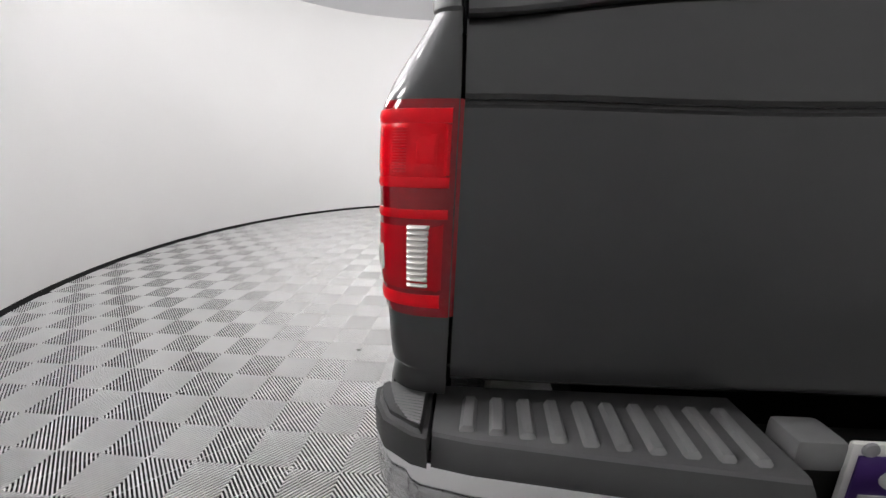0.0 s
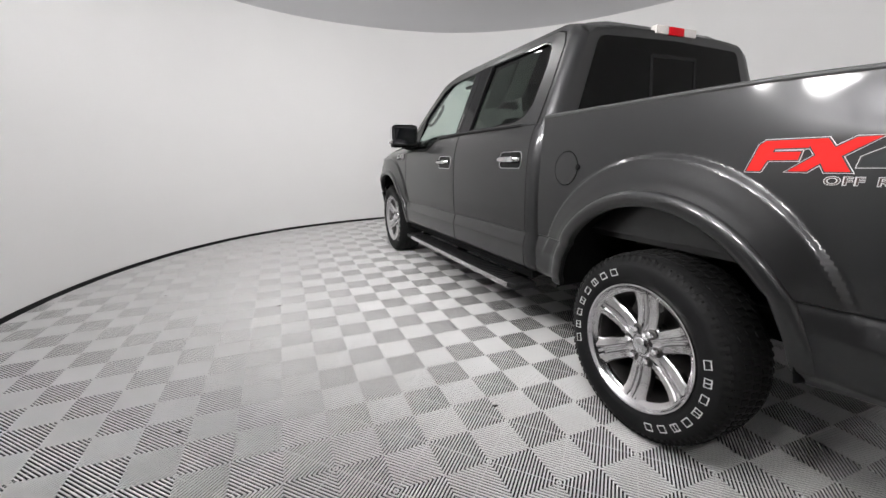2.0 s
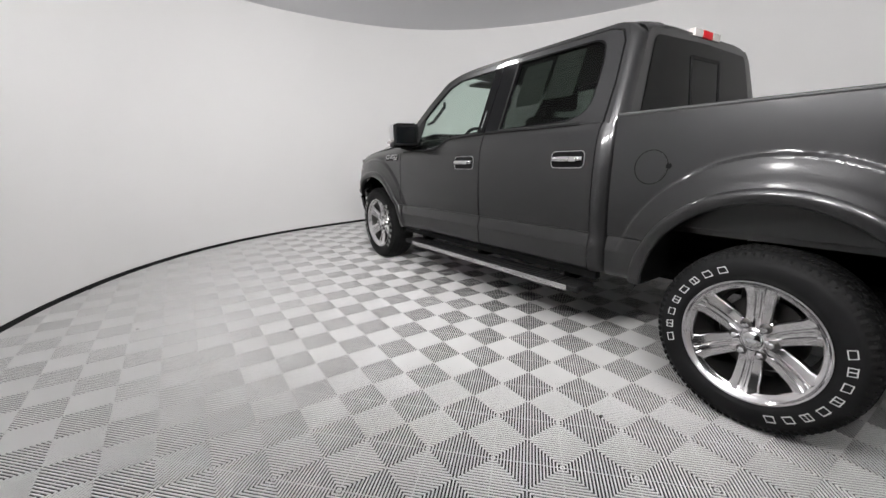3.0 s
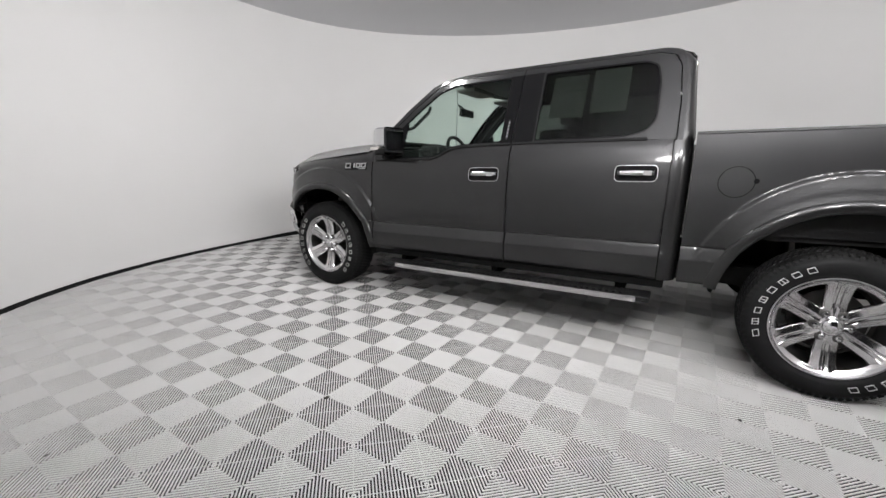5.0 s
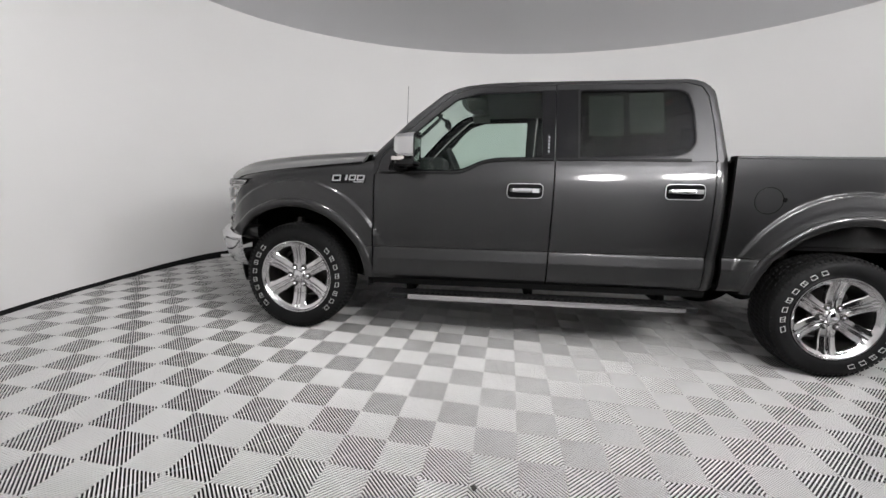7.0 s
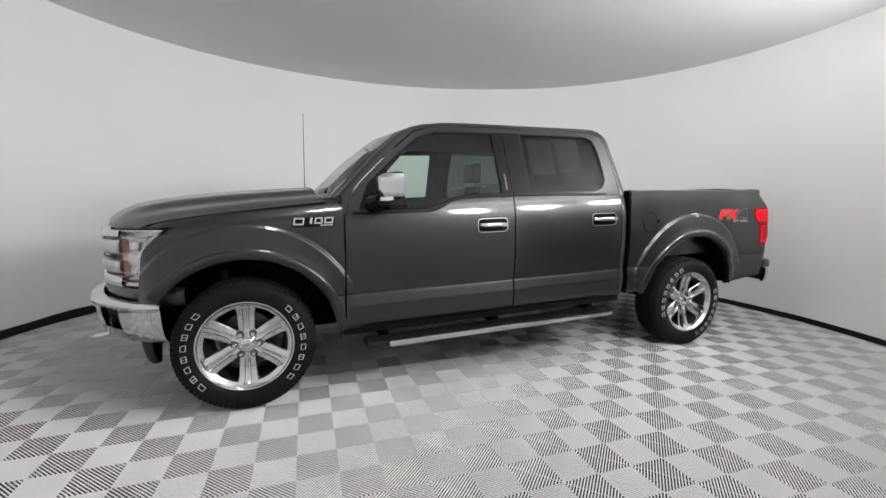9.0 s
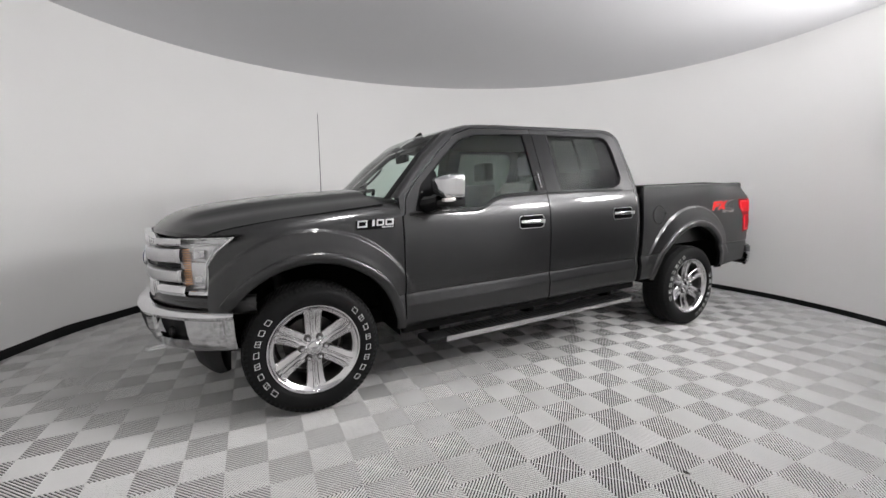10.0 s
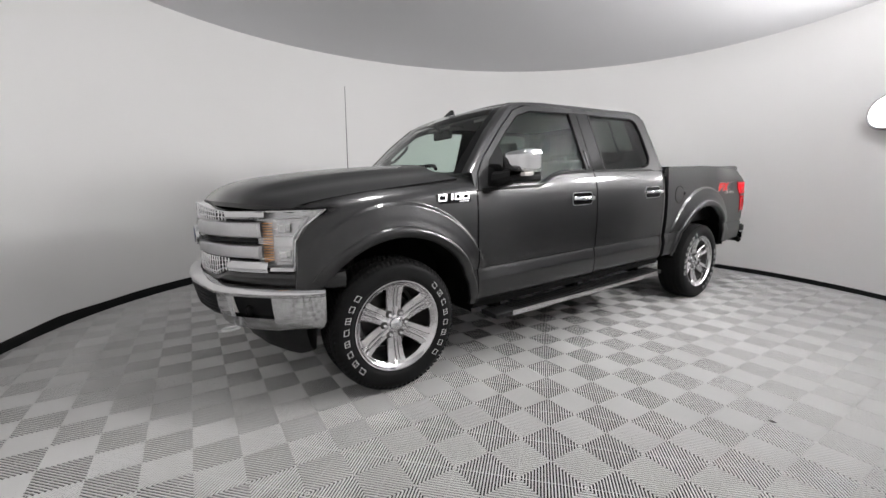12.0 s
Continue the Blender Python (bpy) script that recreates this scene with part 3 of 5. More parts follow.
# hood
HOOD_FRONT = [(0.0, 4.575), (0.30, 4.545), (0.56, 4.455), (0.72, 4.355), (0.80, 4.285), (0.865, 4.225)]
rows = []
for i in range(49):
    u = -1 + 2 * i / 48
    row = []
    for j in range(41):
        v = j / 40
        e = curve(v, [(0, 0.905), (0.35, 0.912), (0.7, 0.905), (1.0, 0.862)])
        x = e * u
        y0 = 3.20 + 0.10 * (1 - u * u)
        y = y0 + (curve(abs(x), HOOD_FRONT) - y0) * v
        ze = curve(v, [(0, 1.385), (0.35, 1.352), (0.7, 1.316), (0.95, 1.274), (1.0, 1.255)])
        zc = curve(v, [(0, 1.490), (0.4, 1.465), (0.7, 1.430), (0.88, 1.390), (0.96, 1.350), (1.0, 1.300)])
        w = 1 - abs(u) ** 3.0
        z = ze + (zc - ze) * w
        z += 0.016 * smooth(0.74, 0.64, abs(u)) * smooth(1.0, 0.82, v) - 0.006 * math.exp(-((abs(u) - 0.78) / 0.06) ** 2) * smooth(1.0, 0.85, v)
        row.append(rk(x, y, z))
    rows.append(row)
bm = grid_bm(rows)
turn_in(bm, (0, 0, -0.025))
hood = part("hood", bm, PAINT, truck, "grey metallic hood with raised centre", 30)
for s in (-1, 1):
    pts = []
    for j in range(25):
        v = j / 25
        e = curve(v, [(0, 0.905), (0.35, 0.912), (0.7, 0.905), (1.0, 0.862)])
        pts.append(rk(s * (e + 0.004), 3.20 + (curve(e, HOOD_FRONT) - 3.20) * v, curve(v, [(0, 1.385), (0.35, 1.352), (0.7, 1.316), (0.95, 1.274), (1.0, 1.255)]) - 0.002))
    part("hood_gap", tube_bm(pts, 0.0055, 6), RUBBER, hood, "dark gap along the hood edge")
# cowl and wipers
rows = []
for i in range(25):
    u = -1 + 2 * i / 24
    y0 = 3.195 + 0.10 * (1 - u * u)
    rows.append([rk(0.89 * u, y0 + a, 1.435 - 0.055 * abs(u) ** 3 + b) for a, b in ((0.03, -0.02), (0.0, -0.012), (-0.06, 0.006), (-0.13, 0.015), (-0.16, 0.0))])
part("cowl", grid_bm(rows), PLASTIC, truck, "black plastic cowl below the windshield")
for x0, x1 in ((-0.62, -0.02), (0.02, 0.60)):
    bm = tube_bm([rk(x0, 3.175, 1.455), rk(x0 + 0.06, 3.15, 1.480), rk(x0 + 0.16, 3.15, 1.486), rk((x0 + x1) / 2, 3.18, 1.484), rk(x1, 3.215, 1.478)], [0.014, 0.014, 0.011, 0.008, 0.005], 6)
    tube_bm([rk(x0 + 0.10, 3.14, 1.478), rk((x0 + x1) / 2, 3.165, 1.476), rk(x1 + 0.06, 3.195, 1.470)], 0.008, 6, bm)
    part("wiper", bm, PLASTIC, truck, "black windshield wiper")

# windshield and its pillars
A_LINE = [(3.10, 1.42), (3.05, 1.475), (2.935, 1.595), (2.82, 1.715), (2.72, 1.80), (2.62, 1.885), (2.54, 1.921), (2.45, 1.944)]


def shield(t, u):
    i = min(int(t * 7), 6)
    f = t * 7 - i
    y = A_LINE[i][0] * (1 - f) + A_LINE[i + 1][0] * f
    z = A_LINE[i][1] * (1 - f) + A_LINE[i + 1][1] * f
    xe = gx(z) - 0.055
    bow = 1 - u * u
    return rk(xe * u, y + 0.035 + bow * (0.17 * (1 - t) + 0.09 * t), z - 0.004 + 0.012 * bow * t)


bm = grid_bm([[shield(j / 14, -1 + 2 * i / 32) for i in range(33)] for j in range(15)])
part("windshield", bm, CLEAR, truck, "curved clear windshield")
for s in (-1, 1):
    rows = []
    for j in range(29):
        t = j / 28
        i = min(int(t * 7), 6)
        f = t * 7 - i
        y = A_LINE[i][0] * (1 - f) + A_LINE[i + 1][0] * f
        z = A_LINE[i][1] * (1 - f) + A_LINE[i + 1][1] * f
        a = rk(s * gx(z), y, z)
        c = shield(t, s)
        rows.append([a + Vector((-s * 0.02, -0.02, 0)), a, a + Vector((-s * 0.014, 0.016, 0.003)), a.lerp(c, 0.6) + Vector((0, 0.010, 0.004)), c + Vector((-s * 0.004, 0.004, 0.003)), c + Vector((-s * 0.02, -0.015, 0))])
    part("a_pillar", grid_bm(rows), PAINT, truck)
    rows = [[shield(j / 20, s * q) + Vector((0, 0.003, 0.002)) for q in (1.0, 0.96, 0.92)] for j in range(21)]
    part("windshield_border", grid_bm(rows), GLOSSBLACK, truck, "black border of the windshield")

# roof
rows = []
for i in range(33):
    u = -1 + 2 * i / 32
    xs = 0.675 * math.copysign(abs(u) ** 0.85, u)
    a = abs(xs) / 0.675
    row = []
    for j in range(31):
        v = j / 30
        yf = 2.455 + 0.125 * (1 - a * a)
        yr = 0.90 - 0.085 * (1 - a ** 6)
        y = yf + (yr - yf) * v
        z = 1.962 + 0.055 * (1 - a ** 4) * min(1, 0.55 + 1.2 * math.sin(math.pi * min(v, 0.5)))
        z -= 0.040 * smooth(0.14, 0.0, v) * (1 - a ** 4) + 0.019 * smooth(0.20, 0.0, v)
        z -= 0.072 * (1 - a ** 4) * max(0.0, (v - 0.90) / 0.10) ** 2 + 0.012 * a ** 4 * smooth(0.94, 1.0, v)
        z += 0.004 * (math.exp(-((a - 0.6) / 0.03) ** 2) - math.exp(-((a - 0.86) / 0.03) ** 2))
        row.append(rk(xs, y, z))
    zb = float(np.interp(abs(xs), [0, 0.40, 0.615, 0.675], [1.936, 1.930, 1.908, 1.885]))
    yb = 0.743 + 0.10 * (zb - 1.42)
    row.append(rk(xs * 0.99, y * 0.35 + yb * 0.65 - 0.006, z * 0.6 + zb * 0.4))
    row.append(rk(xs * 0.98, yb, zb))
    rows.append(row)
bm = grid_bm(rows)
part("roof", bm, PAINT, truck, "grey metallic roof panel", 40)
for s in (-1, 1):
    part("roof_moulding", tube_bm([rk(s * 0.630, 2.15 - 1.11 * k / 12, 1.972) for k in range(13)], 0.006, 6), GLOSSBLACK, truck, "thin black roof moulding")
bm = prism_bm([(-0.10, 0.0), (0.06, 0.0), (0.05, 0.012), (-0.03, 0.055), (-0.055, 0.058), (-0.075, 0.03)], lambda a, b, d: rk(0.31 + d, 2.42 + a * 0.8, 1.985 + b * 1.2), 0.03, 0.006)
part("aerial_fin", bm, RUBBER, truck, "small black roof aerial fin")
# whip aerial on the far front fender
bm = tube_bm([rk(0.84, 3.28, 1.36), rk(0.84, 3.28, 1.43), rk(0.84, 3.28, 1.44), rk(0.84, 3.278, 2.30)], [0.014, 0.012, 0.004, 0.0022], 6)
part("whip_aerial", bm, PLASTIC, truck, "thin black whip aerial")

# back of the cab with sliding window and high brake lamp
back = lambda x, z, d: rk(x, 0.745 + 0.10 * max(0.0, z - 1.42) + d, z)
outer = [(-0.90, 0.60), (0.90, 0.60), (0.89, 1.28), (0.862, 1.40), (0.655, 1.89), (0.615, 1.915), (0.40, 1.935), (0.0, 1.940), (-0.40, 1.935), (-0.615, 1.915), (-0.655, 1.89), (-0.862, 1.40), (-0.89, 1.28)]
hole = rounded([(-0.75, 1.42), (0.75, 1.42), (0.585, 1.872), (0.0, 1.888), (-0.585, 1.872)], 0.05)
cab_back = part("cab_back", fill_bm(outer, [hole], back, 0.03), PAINT, truck)
part("rear_window", fill_bm(rounded([(-0.76, 1.41), (0.76, 1.41), (0.59, 1.88), (0.0, 1.896), (-0.59, 1.88)], 0.05), [], lambda x, z, d: back(x, z, d - 0.004), 0.003), DARKTINT, cab_back, "dark tinted sliding rear window")
for x in (-0.19, 0.19):
    part("slider_frame", prism_bm([(x - 0.010, 1.43), (x + 0.010, 1.43), (x + 0.010, 1.80), (x - 0.010, 1.80)], lambda a, b, d: back(a, b, -0.008 + d), 0.006), RUBBER, cab_back, "black sliding window frame")
part("slider_frame", prism_bm([(-0.19, 1.79), (0.19, 1.79), (0.19, 1.81), (-0.19, 1.81)], lambda a, b, d: back(a, b, -0.008 + d), 0.006), RUBBER, cab_back, "black sliding window frame")
for x0, x1, m, lb in ((-0.165, -0.06, CLEAR_LENS, "clear cargo lamp lens"), (-0.058, 0.072, RED_LENS, "red high brake lamp lens"), (0.074, 0.18, CLEAR_LENS, "clear cargo lamp lens")):
    part("high_brake_lamp", box_bm((x0, 0.785, 1.925), (x1, 0.83, 1.972), 0.008, 2, fn=lambda x, y, z: rk(x, y, z)), m, cab_back, lb)

# bed: inner walls, floor, rail caps
for s in (-1, 1):
    rows = []
    for q in [0.735 - 0.06 * i for i in range(27)] + [-0.86 - 0.02 * i for i in range(19)]:
        z = rail_top(q)
        (xa, ya), (xb, yb), (xc, yc) = [bed_path(v, z) for v in (q + 0.008, q, q - 0.008)]
        n = Vector((ya - yc, xc - xa, 0)).normalized()
        h = 0.012 + 0.030 * smooth(-0.62, -1.02, q)
        w = 0.085 - 0.035 * smooth(-0.85, -1.0, q)
        rows.append([rk(s * (xb + n.x * o), yb + n.y * o, z + b) for o, b in ((0.001, -0.006), (0.005, 0.000), (0.004, h * 0.6), (-0.004, h * 0.92), (-0.016, h), (-w + 0.01, h), (-w, h - 0.008), (-w, -0.03))])
    part("rail_cap", grid_bm(rows), PADFACE, truck, "dark grey plastic cap along the bed rail")
    part("bed_inner_wall", box_bm((s * 0.86 - 0.02, -1.00, 0.86), (s * 0.86 + 0.02, 0.70, 1.35), 0.01, 2, fn=rk), PAINT, truck)
    # wheel house inside the arch
    for (cy, cz, r), w in ((REAR_ARCH, 0.46), (FRONT_ARCH, 0.50)):
        a_min = 0.02 if cy < 1 else 0.16
        rows = []
        for k in range(25):
            a = math.pi * (a_min + ((0.97 if cy < 1 else 1.02) - a_min) * k / 24)
            rows.append([rk(s * x, cy + (r + dr) * math.cos(a), cz + (r + dr) * math.sin(a)) for x, dr in ((0.975 if a > 0.22 * math.pi or cy < 1 else 0.88, 0.012), (0.93 if a > 0.22 * math.pi or cy < 1 else 0.86, 0.03), (w, 0.03))])
        bm = grid_bm(rows)
        bm.faces.new([bm.verts.new(rk(s * w, cy + (r + 0.03) * math.cos(math.pi * k / 24), cz + (r + 0.03) * math.sin(math.pi * k / 24))) for k in range(25)])
        part("wheel_arch_liner", bm, DARK, truck, "black wheel arch liner")
        part("wheel_spindle", tube_bm([(s * 0.35, cy, 0.405), (s * 0.83, cy, 0.405)], 0.06, 10), DARK, truck)
        part("shock_absorber", tube_bm([(s * 0.66, cy + 0.12, 0.36), (s * 0.60, cy + 0.16, 0.82)], 0.035, 8), STEEL, truck)
part("bed_floor", box_bm((-0.85, -1.05, 0.83), (0.85, 0.71, 0.86), 0, fn=rk), PAINT, truck)
part("bed_front_wall", box_bm((-0.90, 0.69, 0.62), (0.90, 0.725, 1.41), 0.008, 2, fn=rk), PAINT, truck)
part("chassis", box_bm((-0.55, -1.05, 0.47), (0.55, 4.30, 0.60), 0.03, 2, fn=rk), DARK, truck, "black ladder chassis")
part("cab_floor", box_bm((-0.93, 0.80, 0.56), (0.93, 3.08, 0.62), 0.02, 2, fn=rk), DARK, truck)
for s in (-1, 1):
    part("rocker", box_bm((s * 0.93 - 0.025, 0.80, 0.50), (s * 0.93 + 0.025, 3.10, 0.60), 0.015, 2, fn=rk), DARK, truck)
part("firewall", box_bm((-0.88, 3.10, 0.60), (0.88, 3.14, 1.37), 0.01, 2, fn=rk), DARK, truck)
part("engine_bay", box_bm((-0.60, 3.15, 0.62), (0.60, 4.30, 1.20), 0.05, 2, fn=rk), DARK, truck)
part("tailpipe", tube_bm([(0.55, -0.2, 0.43), (0.58, -0.75, 0.47), (0.66, -1.08, 0.50)], 0.038, 12), STEEL, truck)
part("rear_differential", lathe_bm([(0, -0.14), (0.10, -0.12), (0.145, -0.04), (0.145, 0.04), (0.10, 0.12), (0, 0.14)], (0.02, 0.02, 0.40), 20), DARK, truck)

# tailgate
TG = [(0.755, -1.085), (0.768, -1.100), (0.86, -1.113), (1.00, -1.108), (1.18, -1.108), (1.236, -1.106), (1.243, -1.100), (1.2435, -1.088), (1.2505, -1.088), (1.251, -1.101), (1.259, -1.106), (1.295, -1.098), (1.352, -1.085), (1.372, -1.080), (1.379, -1.073), (1.381, -1.05)]
crease = lambda u, z: z + 0.024 * smooth(1.0, 0.55, abs(u)) * smooth(1.30, 1.37, z) - 0.012 * smooth(1.0, 0.35, abs(u)) * smooth(1.0, 1.23, z) * smooth(1.37, 1.26, z)
rows = [[rk(u * gate_x(z), y + 0.006 * abs(u) ** 6 + tail_lean(z), crease(u, z)) for z, y in TG] for u in [-1 + 2 * i / 40 for i in range(41)]]
bm = grid_bm(rows)
turn_in(bm, (0, 0.03, 0))
tailgate = part("tailgate", bm, PAINT, truck, "closed grey metallic tailgate", 30)
CAP = [(1.372, -1.045), (1.3825, -1.050), (1.383, -1.080), (1.388, -1.086), (1.414, -1.084), (1.424, -1.072), (1.428, -1.045), (1.428, -0.99), (1.415, -0.985), (1.372, -0.985)]
rows = [[rk(u * (gate_x(z) - 0.002), y + tail_lean(z), crease(u, z)) for z, y in CAP] for u in [-1 + 2 * i / 20 for i in range(21)]]
part("tailgate_cap", grid_bm(rows), CAPGREY, tailgate, "grey plastic cap along the tailgate top", 30)
part("tailgate_inner", box_bm((-0.81, -1.07, 0.80), (0.81, -1.03, 1.37), 0.01, 2, fn=lambda x, y, z: rk(x, y + tail_lean(z), z)), PAINT, tailgate)

# Dark fillers added only to keep the tailgate gaps black.
for s in (-1, 1):
    part("tail_gap_filler", box_bm((s * 0.828 - 0.030, -1.062, 0.77), (s * 0.828 + 0.030, -1.030, 1.36), 0.006, 1,
                                fn=lambda x, y, z: rk(x, y + tail_lean(z), z)), DARK, truck, "dark filler added behind the tailgate gap")

# tail lamps, wrapped round the corner
LAMP_EDGE = [(0.885, -0.938), (1.075, -0.916), (1.095, -0.906), (1.150, -0.850), (1.168, -0.836), (1.252, -0.830)]


def lamp_sheet(s, z0, z1, q0, q1, off, nz=22, nq=26, edge=True):
    rows = []
    for i in range(nz + 1):
        z = z0 + (z1 - z0) * i / nz
        qa = max(q0, -9) if not edge else float(np.interp(z, [p[0] for p in LAMP_EDGE], [p[1] for p in LAMP_EDGE])) + q0
        row = []
        for j in range(nq + 1):
            q = qa + (q1 - qa) * j / nq
            x, y = bed_path(q, z)
            xa, ya = bed_path(q + 0.004, z)
            xb, yb = bed_path(q - 0.004, z)
            n = Vector((-(yb - ya), (xb - xa), 0)).normalized()
            if n.x < 0:
                n = -n
            edge_d = min(i, nz - i, j, nq - j)
            o = off * (0.35 if edge_d == 0 else 0.85 if edge_d == 1 else 1.0)
            row.append(rk(s * (x + n.x * o), y + n.y * o, z))
        rows.append(row)
    bm = grid_bm(rows)
    turn_in(bm, (-s * 0.012, 0.008, 0))
    return bm


def lamp_q(z):
    return float(np.interp(z, [p[0] for p in LAMP_EDGE], [p[1] for p in LAMP_EDGE]))


def lamp_strip(s, pts, off, width):
    """A light guide along (q, z) points on the lamp's face."""
    rows = []
    for k, (q, z) in enumerate(pts):
        a, b = pts[max(k - 1, 0)], pts[min(k + 1, len(pts) - 1)]
        d = Vector((b[0] - a[0], b[1] - a[1])).normalized()
        n = Vector((-d.y, d.x)) * width / 2
        row = []
        for f, o in ((-1, -0.004), (-0.85, 0.8), (0, 1.0), (0.85, 0.8), (1, -0.004)):
            qq, zz = q + n.x * f, z + n.y * f
            x, y = bed_path(qq, zz)
            t = min(1.0, max(0.0, (-1.01 - qq) / 0.215)) * math.pi / 2
            row.append(rk(s * (x + math.cos(t) * off * o), y - math.sin(t) * off * o, zz))
        rows.append(row)
    return grid_bm(rows)


def line(a, b, n=14):
    return [(a[0] + (b[0] - a[0]) * k / n, a[1] + (b[1] - a[1]) * k / n) for k in range(n + 1)]


for s in (-1, 1):
    lamp = part("tail_lamp", lamp_sheet(s, 0.888, 1.250, 0.0, -1.223, 0.006), RED_DEEP, truck, "red tail lamp wrapped round the corner", 40)
    part("inner_lens", lamp_sheet(s, 1.118, 1.222, -0.035, -1.219, 0.0078, 10, 24), RED_MID, lamp, "mid red upper lens")
    part("inner_lens", lamp_sheet(s, 0.925, 1.056, -0.045, -1.219, 0.0078, 10, 24), RED_INNER, lamp, "deep red lower lens")
    front_up = [(lamp_q(z) - 0.030, z) for z in [1.120 + 0.100 * k / 10 for k in range(11)]]
    front_low = [(lamp_q(z) - 0.030, z) for z in [0.918 + 0.140 * k / 10 for k in range(11)]]
    for pts, w in ((line((lamp_q(1.224) - 0.016, 1.224), (-1.220, 1.224), 24), 0.026), (line((lamp_q(1.118) - 0.016, 1.118), (-1.220, 1.118), 24), 0.020),
                   (front_up, 0.034), (line((lamp_q(1.07) - 0.016, 1.066), (-1.220, 1.066), 24), 0.018),
                   (line((lamp_q(0.92) - 0.016, 0.917), (-1.214, 0.917), 24), 0.026), (front_low, 0.034), (line((-1.216, 1.13), (-1.216, 1.21), 8), 0.008)):
        part("light_guide", lamp_strip(s, pts, 0.0086, w), RED_LENS if w > 0.021 else RED_MID, lamp, "bright red light guide")
    for k in range(16):
        z = 1.136 + 0.0046 * k
        part("lens_rib", lamp_strip(s, line((-1.115, z), (-1.150, z), 3), 0.0092, 0.0024), RED_LENS, lamp)
    part("light_guide", lamp_sheet(s, 1.134, 1.206, -1.160, -1.208, 0.0088, 6, 8, edge=False), RED_LENS, lamp, "bright red reflector")
    part("reversing_lens", lamp_sheet(s, 0.938, 1.050, -1.148, -1.199, 0.0095, 8, 8, edge=False), CLEAR_LENS, lamp, "white reversing lamp lens")
    for k in range(11):
        z = 0.940 + 0.0099 * k
        part("reversing_lens", lamp_sheet(s, z, z + 0.0094, -1.150, -1.197, 0.0135, 4, 8, edge=False), CLEAR_LENS, lamp, "white reversing lamp segment")
    # a small pale wedge set on the lower lens
    tri = fill_bm([(-1.034, 0.988), (-1.034, 0.982), (-1.074, 0.962), (-1.080, 0.970), (-1.080, 1.002), (-1.074, 1.010)], [], lambda q, z, d: rk(s * (bed_path(q, z)[0] + 0.010 - d), bed_path(q, z)[1] - 0.006, z), 0.004, 0.01)
    part("lens_wedge", tri, CLEAR_LENS, lamp, "small pale wedge on the lower lens")

# rear bumper with ribbed step pad
RB_X = [0.0, 0.32, 0.58, 0.80, 0.90, 0.952, 0.978, 0.985]
RB_Y = [-1.262, -1.250, -1.225, -1.200, -1.178, -1.146, -1.095, -1.045]
RB = [(-x, y) for x, y in zip(RB_X[::-1], RB_Y[::-1])] + list(zip(RB_X[1:], RB_Y[1:]))


def rb_at(t):
    i = min(int(t * 14), 13)
    f = t * 14 - i
    return Vector((RB[i][0] * (1 - f) + RB[i + 1][0] * f, RB[i][1] * (1 - f) + RB[i + 1][1] * f, 0))


rows = []
for k in range(81):
    p = rb_at(k / 80)
    inw = Vector((0, 1, 0)) if abs(p.x) < 0.93 else Vector((-math.copysign(0.7, p.x), 0.7, 0))
    rows.append([rk(p.x + inw.x * a, p.y + inw.y * a, z) for a, z in ((0.03, 0.655), (0.006, 0.655), (0.0, 0.645), (0.0, 0.575), (0.006, 0.535), (0.02, 0.51), (0.06, 0.505))])
rear_bumper = part("rear_bumper", grid_bm(rows), CHROME, truck, "chrome rear bumper")
for s in (-1, 1):
    lo, hi = 0.30, 0.865
    top_rows, face_rows = [], []
    for k in range(25):
        x = lo + (hi - lo) * k / 24
        yo = float(np.interp(x, RB_X, RB_Y))
        top_rows.append([rk(s * x, y, z) for y, z in ((-1.02, 0.690), (-1.03, 0.706), (yo + 0.030, 0.706), (yo + 0.020, 0.704), (yo + 0.014, 0.695))])
        face_rows.append([rk(s * x, y, z) for y, z in ((yo + 0.016, 0.698), (yo + 0.010, 0.692), (yo + 0.001, 0.676), (yo - 0.005, 0.662), (yo - 0.006, 0.654), (yo + 0.01, 0.650))])
    pad = part("step_pad", grid_bm(top_rows), CAPGREY, rear_bumper, "grey plastic step pad")
    part("pad_face", grid_bm(face_rows), PADFACE, pad, "dark front face of the step pad")
    # Ribs lighter than the pad put lit tops and shaded troughs into colour.
    for k in range(10):
        x = 0.345 + 0.0505 * k
        yo = float(np.interp(x, RB_X, RB_Y))
        rows = []
        for t in (0, 0.06, 0.35, 0.7, 0.95, 1.0):
            w, h = (0.0145, 0.010) if 0 < t < 1 else (0.012, 0.0)
            cx, cy = x + 0.006 * t, -1.070 + (yo + 0.034 + 1.070) * t
            rows.append([rk(s * (cx + dx), cy, 0.7055 + dz) for dx, dz in ((-w, 0), (-w * 0.55, h), (w * 0.55, h), (w, 0))])
        part("pad_rib", grid_bm(rows), STEP, pad)
    corner = [(0.872, -1.040), (0.905, -1.036), (0.968, -1.036), (0.984, -1.055), (0.979, -1.095), (0.953, -1.148), (0.900, -1.186), (0.872, -1.194)]
    pc = part("corner_pad", prism_bm(corner, lambda a, b, d: rk(s * a, b, 0.652 + d), 0.072, 0.014, seg=3), PADFACE, rear_bumper, "black ribbed corner pad")
    for k in range(13):
        y = -1.056 - 0.0088 * k
        x1 = float(np.interp(y, [-1.165, -1.12, -1.06], [0.905, 0.935, 0.955]))
        part("pad_rib", tube_bm([rk(s * 0.884, y - 0.010, 0.7255), rk(s * x1, y, 0.7255)], 0.0028, 4), STEP, pc)
